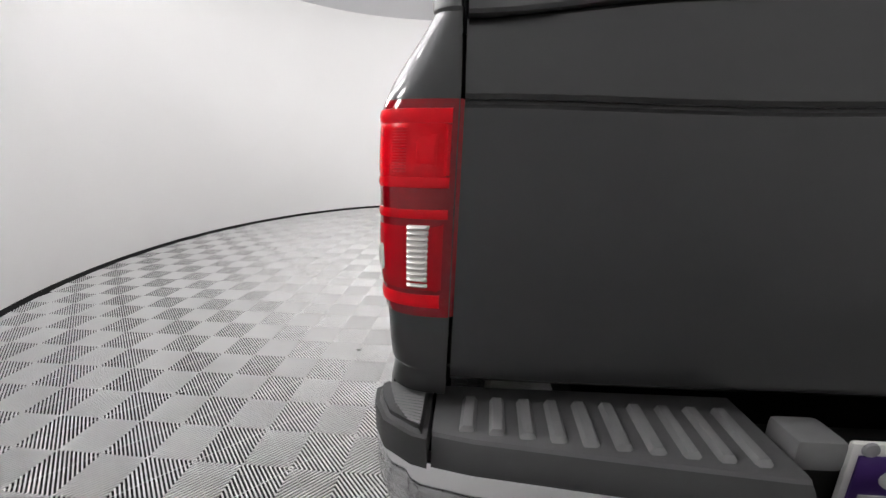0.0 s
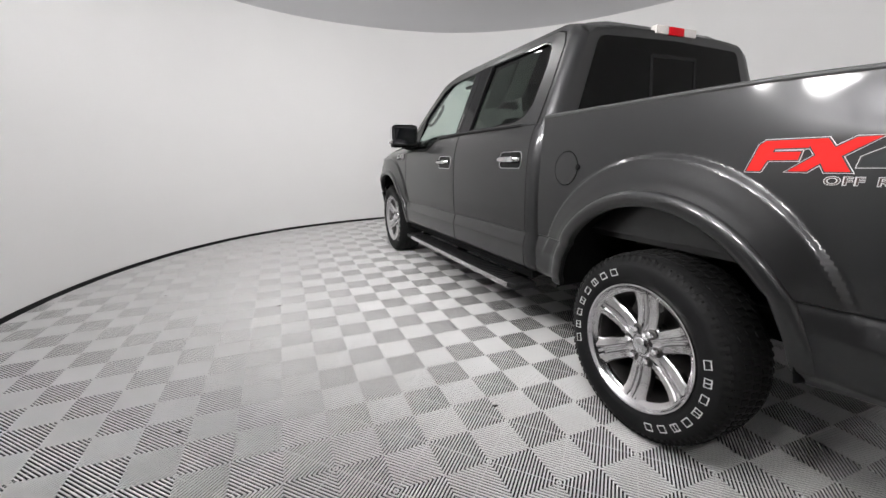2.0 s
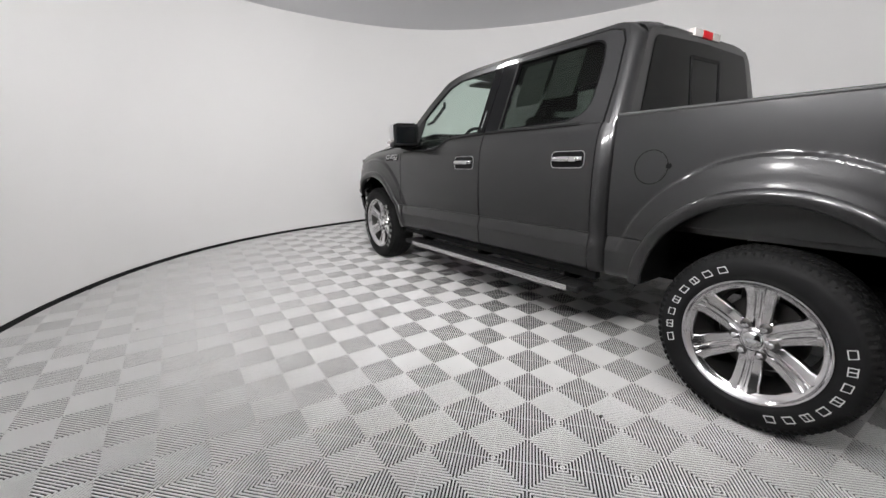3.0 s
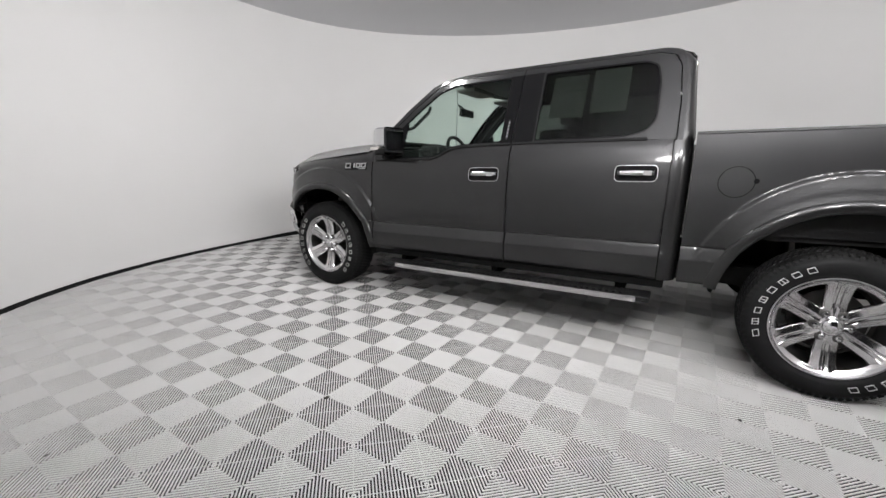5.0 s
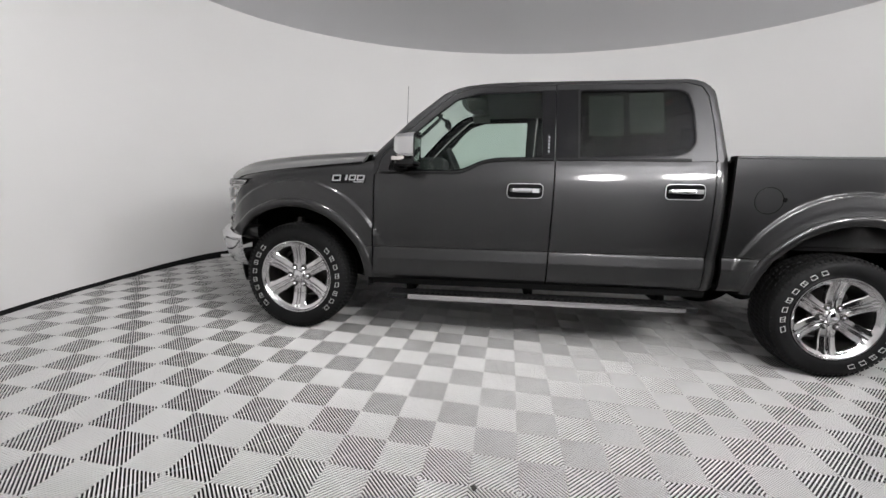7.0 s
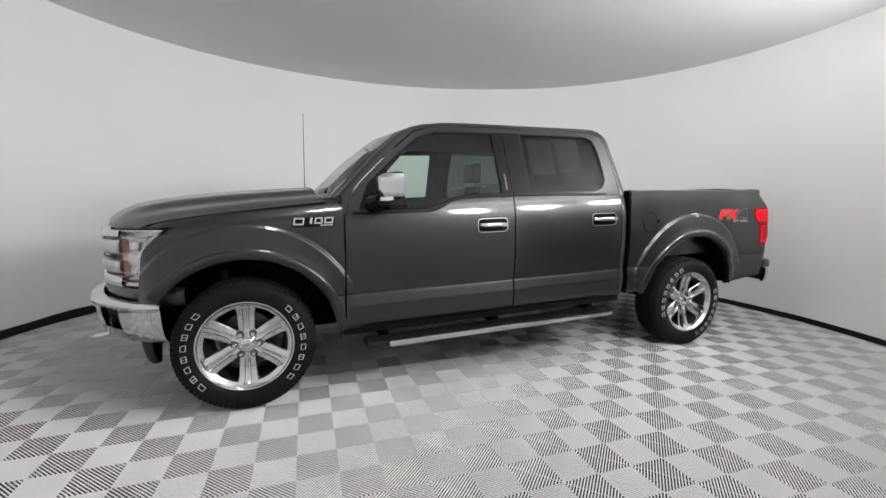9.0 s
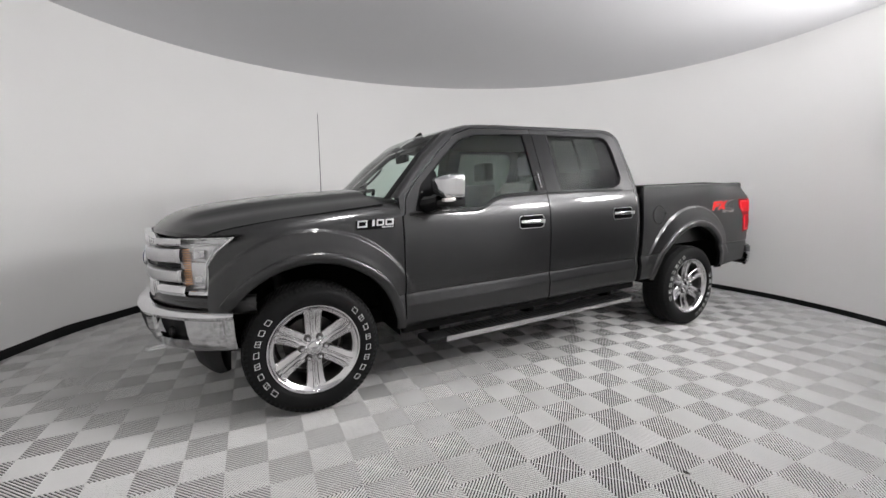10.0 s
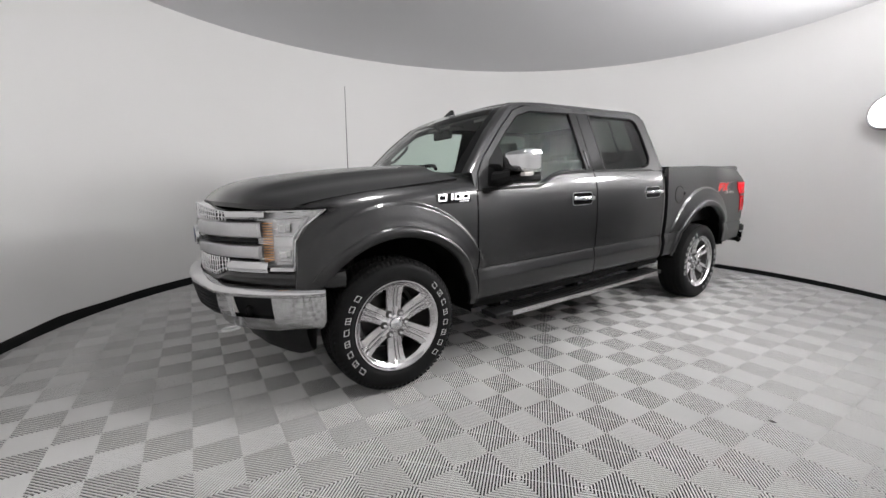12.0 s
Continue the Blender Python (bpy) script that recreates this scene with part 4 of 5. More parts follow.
# Blocks added to darken the gap between bed side and bumper end.
for s in (-1, 1):
    part("bumper_gap_filler", box_bm((s * 0.89 - 0.05, -1.06, 0.56), (s * 0.89 + 0.05, -0.93, 0.70), 0.01, 1, fn=rk), DARK, rear_bumper, "dark filler added behind the bumper end")
part("plate_light", box_bm((-0.275, -1.17, 0.665), (-0.195, -1.10, 0.722), 0.012, 2, fn=rk), STEP, rear_bumper, "grey plate lamp housing")
part("bumper_recess", box_bm((-0.30, -1.145, 0.50), (0.30, -1.04, 0.66), 0.01, 2, fn=rk), PLASTIC, rear_bumper)
plate = part("dealer_plate", box_bm((-0.18, -1.155, 0.56), (0.18, -1.148, 0.715), 0.004, 1, fn=rk), PAPER, truck, "white-edged purple dealer plate")
part("plate_field", box_bm((-0.165, -1.159, 0.575), (0.165, -1.156, 0.690), 0, fn=rk), PURPLE, plate, "purple printed field")
bm = bmesh.new()
bmesh.ops.create_circle(bm, cap_ends=True, segments=24, radius=0.03, matrix=Matrix.Translation(rk(-0.09, -1.162, 0.650)) @ Matrix.Rotation(math.pi / 2, 4, "X") @ Matrix.Diagonal((1.3, 0.8, 1, 1)))
part("plate_emblem", bm, WHITE, plate, "plain white oval", smooth=False)
for k in range(4):
    part("plate_bar", box_bm((-0.15 + 0.06 * k, -1.162, 0.60), (-0.105 + 0.06 * k, -1.1595, 0.615), 0, fn=rk), WHITE, plate, "plain white bar")
for x in (-0.15, -0.06, 0.06, 0.15):
    part("plate_bolt", lathe_bm([(0, -0.006), (0.012, -0.004), (0.014, 0)], (0, 0, 0), 12), INK, plate).matrix_basis = Matrix.Translation(rk(x, -1.156, 0.702)) @ Matrix.Rotation(math.pi / 2, 4, "Z")
part("tow_hitch", box_bm((-0.06, -1.22, 0.42), (0.06, -0.95, 0.52), 0.01, 2, fn=rk), DARK, truck, "black hitch receiver")

# ---- front of the truck ----
PLAN = [(0.0, 4.615), (0.15, 4.610), (0.30, 4.585), (0.44, 4.545), (0.56, 4.490), (0.65, 4.432), (0.72, 4.380), (0.79, 4.320), (0.85, 4.258), (0.90, 4.200), (0.935, 4.145), (0.962, 4.085), (0.978, 4.02)]
PLEN = [0.0]
for a, b in zip(PLAN, PLAN[1:]):
    PLEN.append(PLEN[-1] + math.dist(a, b))


def nose(l, off=0.0):
    """The point at a length l round the nose from its middle, set off outwards."""
    sg = -1 if l < 0 else 1
    l = abs(l)
    x, y = float(np.interp(l, PLEN, [p[0] for p in PLAN])), float(np.interp(l, PLEN, [p[1] for p in PLAN]))
    x2, y2 = float(np.interp(l + 0.03, PLEN, [p[0] for p in PLAN])), float(np.interp(l + 0.03, PLEN, [p[1] for p in PLAN]))
    x1, y1 = float(np.interp(max(0, l - 0.03), PLEN, [p[0] for p in PLAN])), float(np.interp(max(0, l - 0.03), PLEN, [p[1] for p in PLAN]))
    n = Vector((-(y2 - y1), x2 - x1, 0)).normalized() if (x2, y2) != (x1, y1) else Vector((0, 1, 0))
    return sg * (x + n.x * off), y + n.y * off


def len_at(x):
    return float(np.interp(x, [p[0] for p in PLAN], PLEN))


def nose_band(l0, l1, prof, n=24, fold=0.03):
    """A band along the nose; prof gives (z, out) pairs."""
    rows = []
    for k in range(n + 1):
        l = l0 + (l1 - l0) * k / n
        rows.append([rk(*nose(l, o), z) for z, o in (prof(l) if callable(prof) else prof)])
    bm = grid_bm(rows)
    if fold:
        turn_in(bm, (0, -fold, 0))
    return bm


def g_top(l):
    return 1.247 + 0.048 * smooth(0.66, 0.05, abs(l))


L72, L96, WING = len_at(0.726), len_at(0.966), len_at(0.535)
part("nose_backing", nose_band(-len_at(0.955), len_at(0.955), [(0.84, -0.07), (1.25, -0.075)], 40), DARK, truck)
v_top = lambda l: 0.872 + 0.040 * smooth(len_at(0.36), len_at(0.52), abs(l))
part("front_valance", nose_band(-len_at(0.978), len_at(0.978), lambda l: [(0.800, -0.035), (0.815, -0.012), (0.83, 0.0), (v_top(l) - 0.028, 0.006), (v_top(l) - 0.010, -0.004), (v_top(l), -0.03)], 64), PAINT, truck, "grey painted panel below the grille")

grille = part("grille", nose_band(-L72, L72, lambda l: [(0.868, -0.045), (g_top(l) - 0.01, -0.045)], 40, 0.0), PLASTIC, truck, "black grille with two broad silver bars")
for z0, z1 in ((1.098, 1.190), (0.985, 1.064)):
    for sg in (-1, 1):
        l0, l1 = sg * 0.10, sg * L72
        part("grille_bar", nose_band(l0, l1, [(z0, -0.02), (z0 + 0.004, 0.004), (z0 + 0.012, 0.012), ((z0 + z1) / 2, 0.016), (z1 - 0.012, 0.012), (z1 - 0.004, 0.004), (z1, -0.02)], 24, 0.02), SATIN, grille, "broad satin silver bar")
for sg in (-1, 1):
    part("grille_edge", nose_band(0.0, sg * (L72 - 0.01), lambda l: [(g_top(l) - 0.014, -0.03), (g_top(l) - 0.012, 0.004), (g_top(l) - 0.004, 0.006), (g_top(l), -0.03)], 16, 0.0), CHROME, grille, "chrome edge of the grille")
    span = lambda k, n: 0.05 + k * (WING - 0.06) / n
    for f in (0.30, 0.66):
        part("mesh_wire", tube_bm([rk(*nose(sg * span(k, 10), 0.004), 1.194 + (g_top(span(k, 10)) - 1.194) * f) for k in range(11)], 0.0042, 6), CHROME, grille)
    for f in (0.12, 0.42, 0.72):
        part("mesh_wire", tube_bm([rk(*nose(sg * span(k, 10), 0.004), v_top(span(k, 10)) + 0.006 + (0.980 - v_top(span(k, 10))) * f) for k in range(11)], 0.0042, 6), CHROME, grille)
    for k in range(16):
        l = span(k, 15)
        for za, zb_ in ((1.192, g_top(l) - 0.006), (v_top(l) - 0.002, 0.984)):
            part("mesh_wire", tube_bm([rk(*nose(sg * l, 0.002), za), rk(*nose(sg * (l + 0.006), 0.006), (za + zb_) / 2), rk(*nose(sg * l, 0.002), zb_)], [0.0055, 0.0036, 0.0055], 6), CHROME, grille)
    # silver wings that carry the headlamp's rims over the ends of the bars
    part("lamp_wing", nose_band(sg * WING, sg * (L72 + 0.050), lambda l: [(1.200, -0.022), (1.203, 0.004), (1.214, 0.012), (1.236, 0.010), (1.245, 0.002), (1.247, -0.02)], 12, 0.0), CHROME, grille, "silver wing above the grille bar")
    part("lamp_wing", nose_band(sg * (WING - 0.02), sg * (L72 + 0.050), lambda l: [(0.906, -0.022), (0.910, 0.004), (0.932, 0.014), (0.958, 0.008), (0.968, 0.0), (0.972, -0.022)], 12, 0.0), CHROME, grille, "silver wing below the grille bar")
    part("mesh_wire", tube_bm([rk(*nose(sg * (0.05 + k * (L72 - 0.05) / 10), 0.002), 1.081) for k in range(11)], 0.004, 5), PLASTIC, grille)
bm = lathe_bm([(0, 0.022), (0.075, 0.020), (0.09, 0.012), (0.094, 0.0)], (0, 0, 0), 36, axis="z")
emb = part("oval_emblem", bm, CHROME, grille, "plain chrome-rimmed oval emblem")
emb.matrix_basis = Matrix.Translation(rk(0, 4.628, 1.085)) @ Matrix.Rotation(-math.pi / 2, 4, "X") @ Matrix.Diagonal((1.5, 0.72, 1, 1))
bm = lathe_bm([(0, 0.0255), (0.074, 0.0225), (0.076, 0.018)], (0, 0, 0), 36, axis="z")
part("emblem_field", bm, BLUE, emb, "dark blue field")


def lamp_end(z):
    return float(np.interp(z, [0.916, 0.95, 1.085, 1.15, 1.20, 1.248], [len_at(0.872), len_at(0.882), len_at(0.886), len_at(0.915), len_at(0.946), L96]))


def head_sheet(s, off, inset, z0=0.918, z1=1.248, la=None, n=18, fold=0.02):
    rows = []
    for i in range(n + 1):
        z = z0 + inset + (z1 - z0 - 2 * inset) * i / n
        a, b = (L72 + 0.004 if la is None else la) + inset, lamp_end(z) - inset
        rows.append([rk(*nose(s * (a + (b - a) * j / n), off), z) for j in range(n + 1)])
    bm = grid_bm(rows)
    if fold:
        turn_in(bm, (0, -fold, 0))
    return bm


for s in (-1, 1):
    hl = part("headlamp", head_sheet(s, -0.036, 0.006, la=L72 - 0.045), REFLECTOR, truck, "clear headlamp with silver reflectors")
    edge = [rk(*nose(s * (lamp_end(z) + 0.003), -0.004), z) for z in [0.918 + 0.330 * k / 20 for k in range(21)]]
    part("lamp_border", tube_bm(edge, 0.006, 6), RUBBER, hl, "dark edge of the headlamp")
    for z in (0.915, 1.251):
        l1 = lamp_end(z)
        part("lamp_border", tube_bm([rk(*nose(s * (L72 + (l1 - L72) * k / 12), -0.002), z) for k in range(13)], 0.0055, 6), RUBBER, hl, "dark edge of the headlamp")
    part("lens", head_sheet(s, 0.006, 0.0, fold=0.05), LENS, hl, "clear outer lens")
    part("lamp_rim", nose_band(s * (L72 + 0.004), s * lamp_end(1.24), [(1.236, -0.02), (1.238, 0.0), (1.246, 0.002), (1.249, -0.02)], 14, 0.0), CHROME, hl, "silver upper rim")
    part("lamp_rim", nose_band(s * (L72 + 0.004), s * lamp_end(0.925), [(0.918, -0.02), (0.919, 0.0), (0.940, 0.0), (0.946, -0.02)], 14, 0.0), CHROME, hl, "silver lower rim")
    part("lamp_rim", tube_bm([rk(*nose(s * (lamp_end(z) - 0.010), -0.006), z) for z in [0.921 + 0.324 * k / 20 for k in range(21)]], 0.009, 6), CHROME, hl, "silver light guide")
    for k in range(15):
        z = 0.975 + 0.0142 * k
        part("amber_rib", nose_band(s * (L72 + 0.010), s * (L72 + 0.074), [(z, -0.030), (z + 0.001, -0.020), (z + 0.0045, -0.020), (z + 0.0055, -0.030)], 4, 0.0), AMBER, hl, "amber side marker rib")
    for z0, z1 in ((0.985, 1.030), (1.125, 1.175)):
        la = L72 + 0.115
        part("projector", nose_band(s * la, s * (la + 0.05), [(z0, -0.040), (z0, -0.012), (z0 + 0.004, -0.010), (z1 - 0.004, -0.010), (z1, -0.012), (z1, -0.040)], 4, 0.02), CHROME, hl, "square projector lamp")
        part("projector", nose_band(s * (la + 0.008), s * (la + 0.042), [(z0 + 0.008, -0.0085), (z1 - 0.008, -0.0085)], 3, 0.004), SATIN, hl, "silver projector face")
    guide = [(L72 + 0.10, 1.205), (lamp_end(1.20) - 0.055, 1.205), (lamp_end(1.17) - 0.050, 1.165), (lamp_end(1.10) - 0.032, 1.10), (lamp_end(1.0) - 0.030, 0.985), (lamp_end(0.96) - 0.038, 0.962), (L72 + 0.10, 0.960)]
    part("light_guide", tube_bm([rk(*nose(s * l, -0.012), z) for l, z in guide], 0.007, 6), SATIN, hl, "bent silver light guide")
    part("reflector_step", nose_band(s * (L72 + 0.085), s * (lamp_end(1.08) - 0.02), [(1.045, -0.04), (1.052, -0.016), (1.104, -0.018), (1.110, -0.04)], 6, 0.0), REFLECTOR, hl, "stepped reflector")

# front bumper
FB = [(0.0, 4.690), (0.2, 4.680), (0.40, 4.640), (0.53, 4.592), (0.634, 4.534), (0.75, 4.445), (0.843, 4.360), (0.92, 4.270), (0.960, 4.215), (0.984, 4.170), (0.994, 4.130)]
FBL = [0.0]
for a, b in zip(FB, FB[1:]):
    FBL.append(FBL[-1] + math.dist(a, b))
FBX, FBY = [p[0] for p in FB], [p[1] for p in FB]


def bumper_at(l, off=0.0):
    sg = -1 if l < 0 else 1
    l = abs(l)
    p = [float(np.interp(max(0.0, l + d), FBL, FBX)) for d in (-0.03, 0, 0.03)]
    q = [float(np.interp(max(0.0, l + d), FBL, FBY)) for d in (-0.03, 0, 0.03)]
    n = Vector((-(q[2] - q[0]), p[2] - p[0], 0)).normalized()
    return sg * (p[1] + n.x * off), q[1] + n.y * off


def bumper_band(l0, l1, prof, n=30, fold=0.02):
    rows = []
    for k in range(n + 1):
        l = l0 + (l1 - l0) * k / n
        rows.append([rk(*bumper_at(l, o), z) for z, o in (prof(l) if callable(prof) else prof)])
    bm = grid_bm(rows)
    if fold:
        turn_in(bm, (0, -fold, 0))
    return bm


BE = FBL[-1]
fl = lambda x: float(np.interp(x, FBX, FBL))
FOG0, FOG1 = fl(0.622), fl(0.846)


def upper_prof(l):
    a = abs(l)
    low = 0.806 - 0.020 * smooth(fl(0.34), fl(0.58), a)
    top = 0.860 - 0.024 * smooth(fl(0.28), fl(0.60), a)
    return [(low, -0.010), (low + 0.006, 0.003), ((low + top) / 2, 0.011), (top - 0.014, 0.006), (top - 0.003, -0.010), (top, -0.04)]


bumper = part("front_bumper", bumper_band(-BE, BE, upper_prof, 80), CHROME, truck, "chrome front bumper with lower openings")
for s in (-1, 1):
    part("bumper_side", bumper_band(s * (FOG1 + 0.002), s * BE, [(0.585, -0.080), (0.592, -0.066), (0.615, -0.044), (0.66, -0.022), (0.71, -0.008), (0.790, 0.002)], 16), CHROME, bumper)
    part("bumper_side", bumper_band(s * fl(0.560), s * FOG1, [(0.578, -0.085), (0.585, -0.070), (0.610, -0.046), (0.655, -0.026), (0.668, -0.020), (0.672, -0.05)], 12), CHROME, bumper)
    part("bumper_side", bumper_band(s * fl(0.540), s * (FOG0 - 0.002), [(0.62, -0.040), (0.66, -0.024), (0.71, -0.008), (0.792, 0.002)], 8), CHROME, bumper)
    part("fog_recess", bumper_band(s * (FOG0 - 0.01), s * (FOG1 + 0.01), [(0.655, -0.075), (0.70, -0.060), (0.806, -0.035)], 10, 0.0), PLASTIC, bumper, "black fog lamp recess")
    part("fog_lamp", lathe_bm([(0, 0.018), (0.022, 0.014), (0.034, 0.0), (0.034, -0.02)], (0, 0, 0), 20, axis="z"), GLOSSBLACK, bumper, "small dark fog lamp").matrix_basis = \
        Matrix.Translation(rk(*bumper_at(s * (FOG0 + 0.09), -0.055), 0.695)) @ Matrix.Rotation(-math.pi / 2, 4, "X")
    hk = tube_bm([rk(s * 0.556, 4.50, 0.590), rk(s * 0.552, 4.560, 0.586), rk(s * 0.560, 4.584, 0.585), rk(s * 0.582, 4.592, 0.585), rk(s * 0.604, 4.574, 0.585), rk(s * 0.608, 4.545, 0.586), rk(s * 0.604, 4.49, 0.590)], 0.009, 8)
    part("tow_hook", hk, SATIN, bumper, "chrome tow hook")
part("bumper_centre", bumper_band(-fl(0.538), fl(0.538), [(0.640, -0.070), (0.650, -0.045), (0.70, -0.026), (0.790, -0.012), (0.81, -0.03)], 24), PLASTIC, bumper, "black mesh centre of the bumper")
for k in range(5):
    part("centre_slat", bumper_band(-fl(0.525), fl(0.525), [(0.670 + 0.025 * k, -0.040 + 0.006 * k), (0.673 + 0.025 * k, -0.026 + 0.006 * k), (0.681 + 0.025 * k, -0.026 + 0.006 * k), (0.684 + 0.025 * k, -0.040 + 0.006 * k)], 20, 0.0), PLASTIC, bumper)
rows = []
for k in range(49):
    x = -0.885 + 1.77 * k / 48
    y = float(np.interp(abs(x), [0, 0.3, 0.55, 0.75, 0.885], [4.40, 4.385, 4.335, 4.255, 4.165]))
    low = 0.432 + 0.035 * smooth(0.82, 0.885, abs(x))
    rows.append([rk(x, y + o, z) for o, z in ((-0.03, 0.62), (0.03, 0.62), (0.024, 0.56), (0.012, 0.50), (0.0, low + 0.006), (-0.006, low), (-0.018, low), (-0.022, low + 0.008), (-0.03, 0.62))])
part("air_dam", grid_bm(rows), PLASTIC, truck, "black plastic air dam")

# ---- mirrors, steps, badges, decals ----
for s in (-1, 1):
    door = sides[s][2]
    mirror = part("door_mirror", tube_bm([rk(s * 0.955, 2.90, 1.365), rk(s * 1.01, 2.89, 1.372), rk(s * 1.08, 2.865, 1.385)], [0.060, 0.052, 0.050], 10), PLASTIC, door, "black door mirror arm with chrome cap")
    part("mirror_base", prism_bm([(3.00, 1.327), (2.79, 1.325), (2.79, 1.60), (2.83, 1.59), (2.95, 1.475)], plane_at(s, 0.001), 0.010), GLOSSBLACK, mirror, "black triangular mirror base")

    def shell(z0, z1, off, y_back):
        rows = []
        for i in range(13):
            t = i / 12
            z = z0 + (z1 - z0) * t
            sq = (1 - abs(2 * t - 1) ** 5) ** 0.35 if 0 < t < 1 else 0.25
            row = []
            for j in range(17):
                a = math.pi * j / 16
                cx, w = 1.100, 0.130
                px = cx - w * sq ** 0.4 * math.copysign(abs(math.cos(a)) ** 0.55, math.cos(a))
                py = y_back + (0.128 + 0.02 * (px - 1.0)) * sq * abs(math.sin(a)) ** 0.55 * (1 + off)
                row.append(rk(s * px, py, z))
            rows.append(row)
        bm = grid_bm(rows)
        turn_in(bm, (0, -0.012, 0))
        return bm

    part("mirror_cap", shell(1.395, 1.562, 0.0, 2.775), CHROME, mirror, "chrome mirror cap")
    part("mirror_lower", shell(1.345, 1.40, -0.06, 2.775), PLASTIC, mirror, "black lower mirror shell")
    part("mirror_back", box_bm((s * 1.100 - 0.122, 2.762, 1.365), (s * 1.100 + 0.122, 2.782, 1.545), 0.012, 2, fn=rk), PLASTIC, mirror)
    part("mirror_glass", box_bm((s * 1.100 - 0.108, 2.757, 1.38), (s * 1.100 + 0.108, 2.7615, 1.53), 0.002, 1, fn=rk), DARK_MIRROR, mirror, "darkened mirror glass")
    part("signal_lens", box_bm((s * 1.205 - 0.02, 2.825, 1.384), (s * 1.205 + 0.018, 2.905, 1.408), 0.006, 2, fn=rk), CLEAR_LENS, mirror, "clear turn signal lens")

    # side step
    step = part("side_step", box_bm((s * 0.955 - 0.085, 0.86, 0.415), (s * 0.955 + 0.085, 2.96, 0.452), 0.014, 3, fn=rk), PLASTIC, truck, "black side step with bright edge trim")
    part("step_trim", box_bm((s * 1.040 - 0.006, 0.935, 0.414), (s * 1.040 + 0.008, 2.81, 0.452), 0.006, 2, fn=rk), ALLOY, step, "bright silver step edge")
    for k in range(44):
        y = 1.02 + 0.04 * k
        part("tread_ridge", box_bm((s * 0.962 - 0.055, y, 0.450), (s * 0.962 + 0.055, y + 0.020, 0.459), 0, fn=rk), PLASTIC, step)
    for y in (1.05, 1.95, 2.82):
        part("step_bracket", box_bm((s * 0.80 - 0.10, y - 0.03, 0.43), (s * 0.80 + 0.12, y + 0.03, 0.50), 0.01, 1, fn=rk), DARK, step)

    # fender badge: plain chrome blocks on black
    bed, fender, fd, rd = sides[s]
    put = lambda off: (lambda y, z, d: rk(s * (side_x(y, z) + off - d), y, z))
    badge = part("fender_badge", fill_bm(rounded([(3.405, 1.232), (3.150, 1.232), (3.150, 1.292), (3.405, 1.292)], 0.012), [], put(0.004), 0.006), GLOSSBLACK, fender, "black badge with plain chrome blocks")
    o = 1 if s < 0 else -1
    yy = lambda v: 3.2775 + o * v
    for a0, a1, z0, hollow in ((0.120, 0.058, 1.247, True), (0.024, 0.010, 1.252, False), (-0.004, -0.052, 1.252, True), (-0.062, -0.116, 1.252, True)):
        block = [(a0, z0), (a1, z0), (a1 - 0.006, 1.291), (a0 - 0.006, 1.291)]
        hole = [(yy(a), b) for a, b in inset(block, 0.0085)] if hollow else None
        part("badge_block", fill_bm([(yy(a), b) for a, b in block], [hole] if hollow else [], put(0.008), 0.005), SATIN, badge, "plain silver block")
    for k in range(6):
        part("badge_bar", fill_bm([(yy(-0.04 - 0.013 * k), 1.238), (yy(-0.049 - 0.013 * k), 1.238), (yy(-0.049 - 0.013 * k), 1.246), (yy(-0.04 - 0.013 * k), 1.246)], [], put(0.007), 0.003), SATIN, badge)

    # fuel filler door and its latch
    if s < 0:
        cy, cz, r = 0.522, 1.158, 0.085
        circ = lambda rr: [(cy + rr * math.cos(2 * math.pi * k / 40), cz + rr * math.sin(2 * math.pi * k / 40)) for k in range(40)]
        part("fuel_door_gap", fill_bm(circ(r), [circ(r - 0.004)], put(0.0012), 0.003), GLOSSBLACK, bed, "dark gap round the fuel door")
        part("fuel_door", fill_bm(circ(r - 0.005), [], put(0.0022), 0.004), PAINT, bed, "round fuel filler door")
        part("fuel_latch", fill_bm([(cy - 0.088 + 0.012 * math.cos(2 * math.pi * k / 14), cz + 0.006 + 0.014 * math.sin(2 * math.pi * k / 14)) for k in range(14)], [], put(0.008), 0.008), GLOSSBLACK, bed, "small latch")

    # decal on the bed side
    sy = lambda a: -0.326 - 0.408 * a if s < 0 else -0.734 + 0.408 * a
    flat = lambda off: (lambda a, b, d: rk(s * (side_x(sy(a), 1.156 + 0.088 * b) + off - d), sy(a), 1.156 + 0.088 * b))
    sh = lambda pts: [(a + 0.035 * (b - 0.5), b) for a, b in pts]
    F_ = [(0.00, 0.0), (0.095, 0.0), (0.115, 0.36), (0.30, 0.36), (0.30, 0.62), (0.13, 0.62), (0.135, 0.74), (0.335, 0.74), (0.335, 1.0), (0.06, 1.0), (0.03, 0.86)]
    X_ = [(0.265, 0.0), (0.375, 0.0), (0.435, 0.26), (0.475, 0.0), (0.605, 0.0), (0.525, 0.46), (0.68, 1.0), (0.565, 1.0), (0.475, 0.72), (0.42, 1.0), (0.30, 1.0), (0.39, 0.50)]
    G_ = [(0.63, 0.16), (0.86, 0.16), (0.86, 0.0), (0.965, 0.0), (0.965, 0.16), (0.995, 0.16), (0.995, 0.38), (0.965, 0.38), (0.965, 1.0), (0.845, 1.0), (0.63, 0.42)]
    G_in = [(0.755, 0.40), (0.86, 0.40), (0.86, 0.74)]

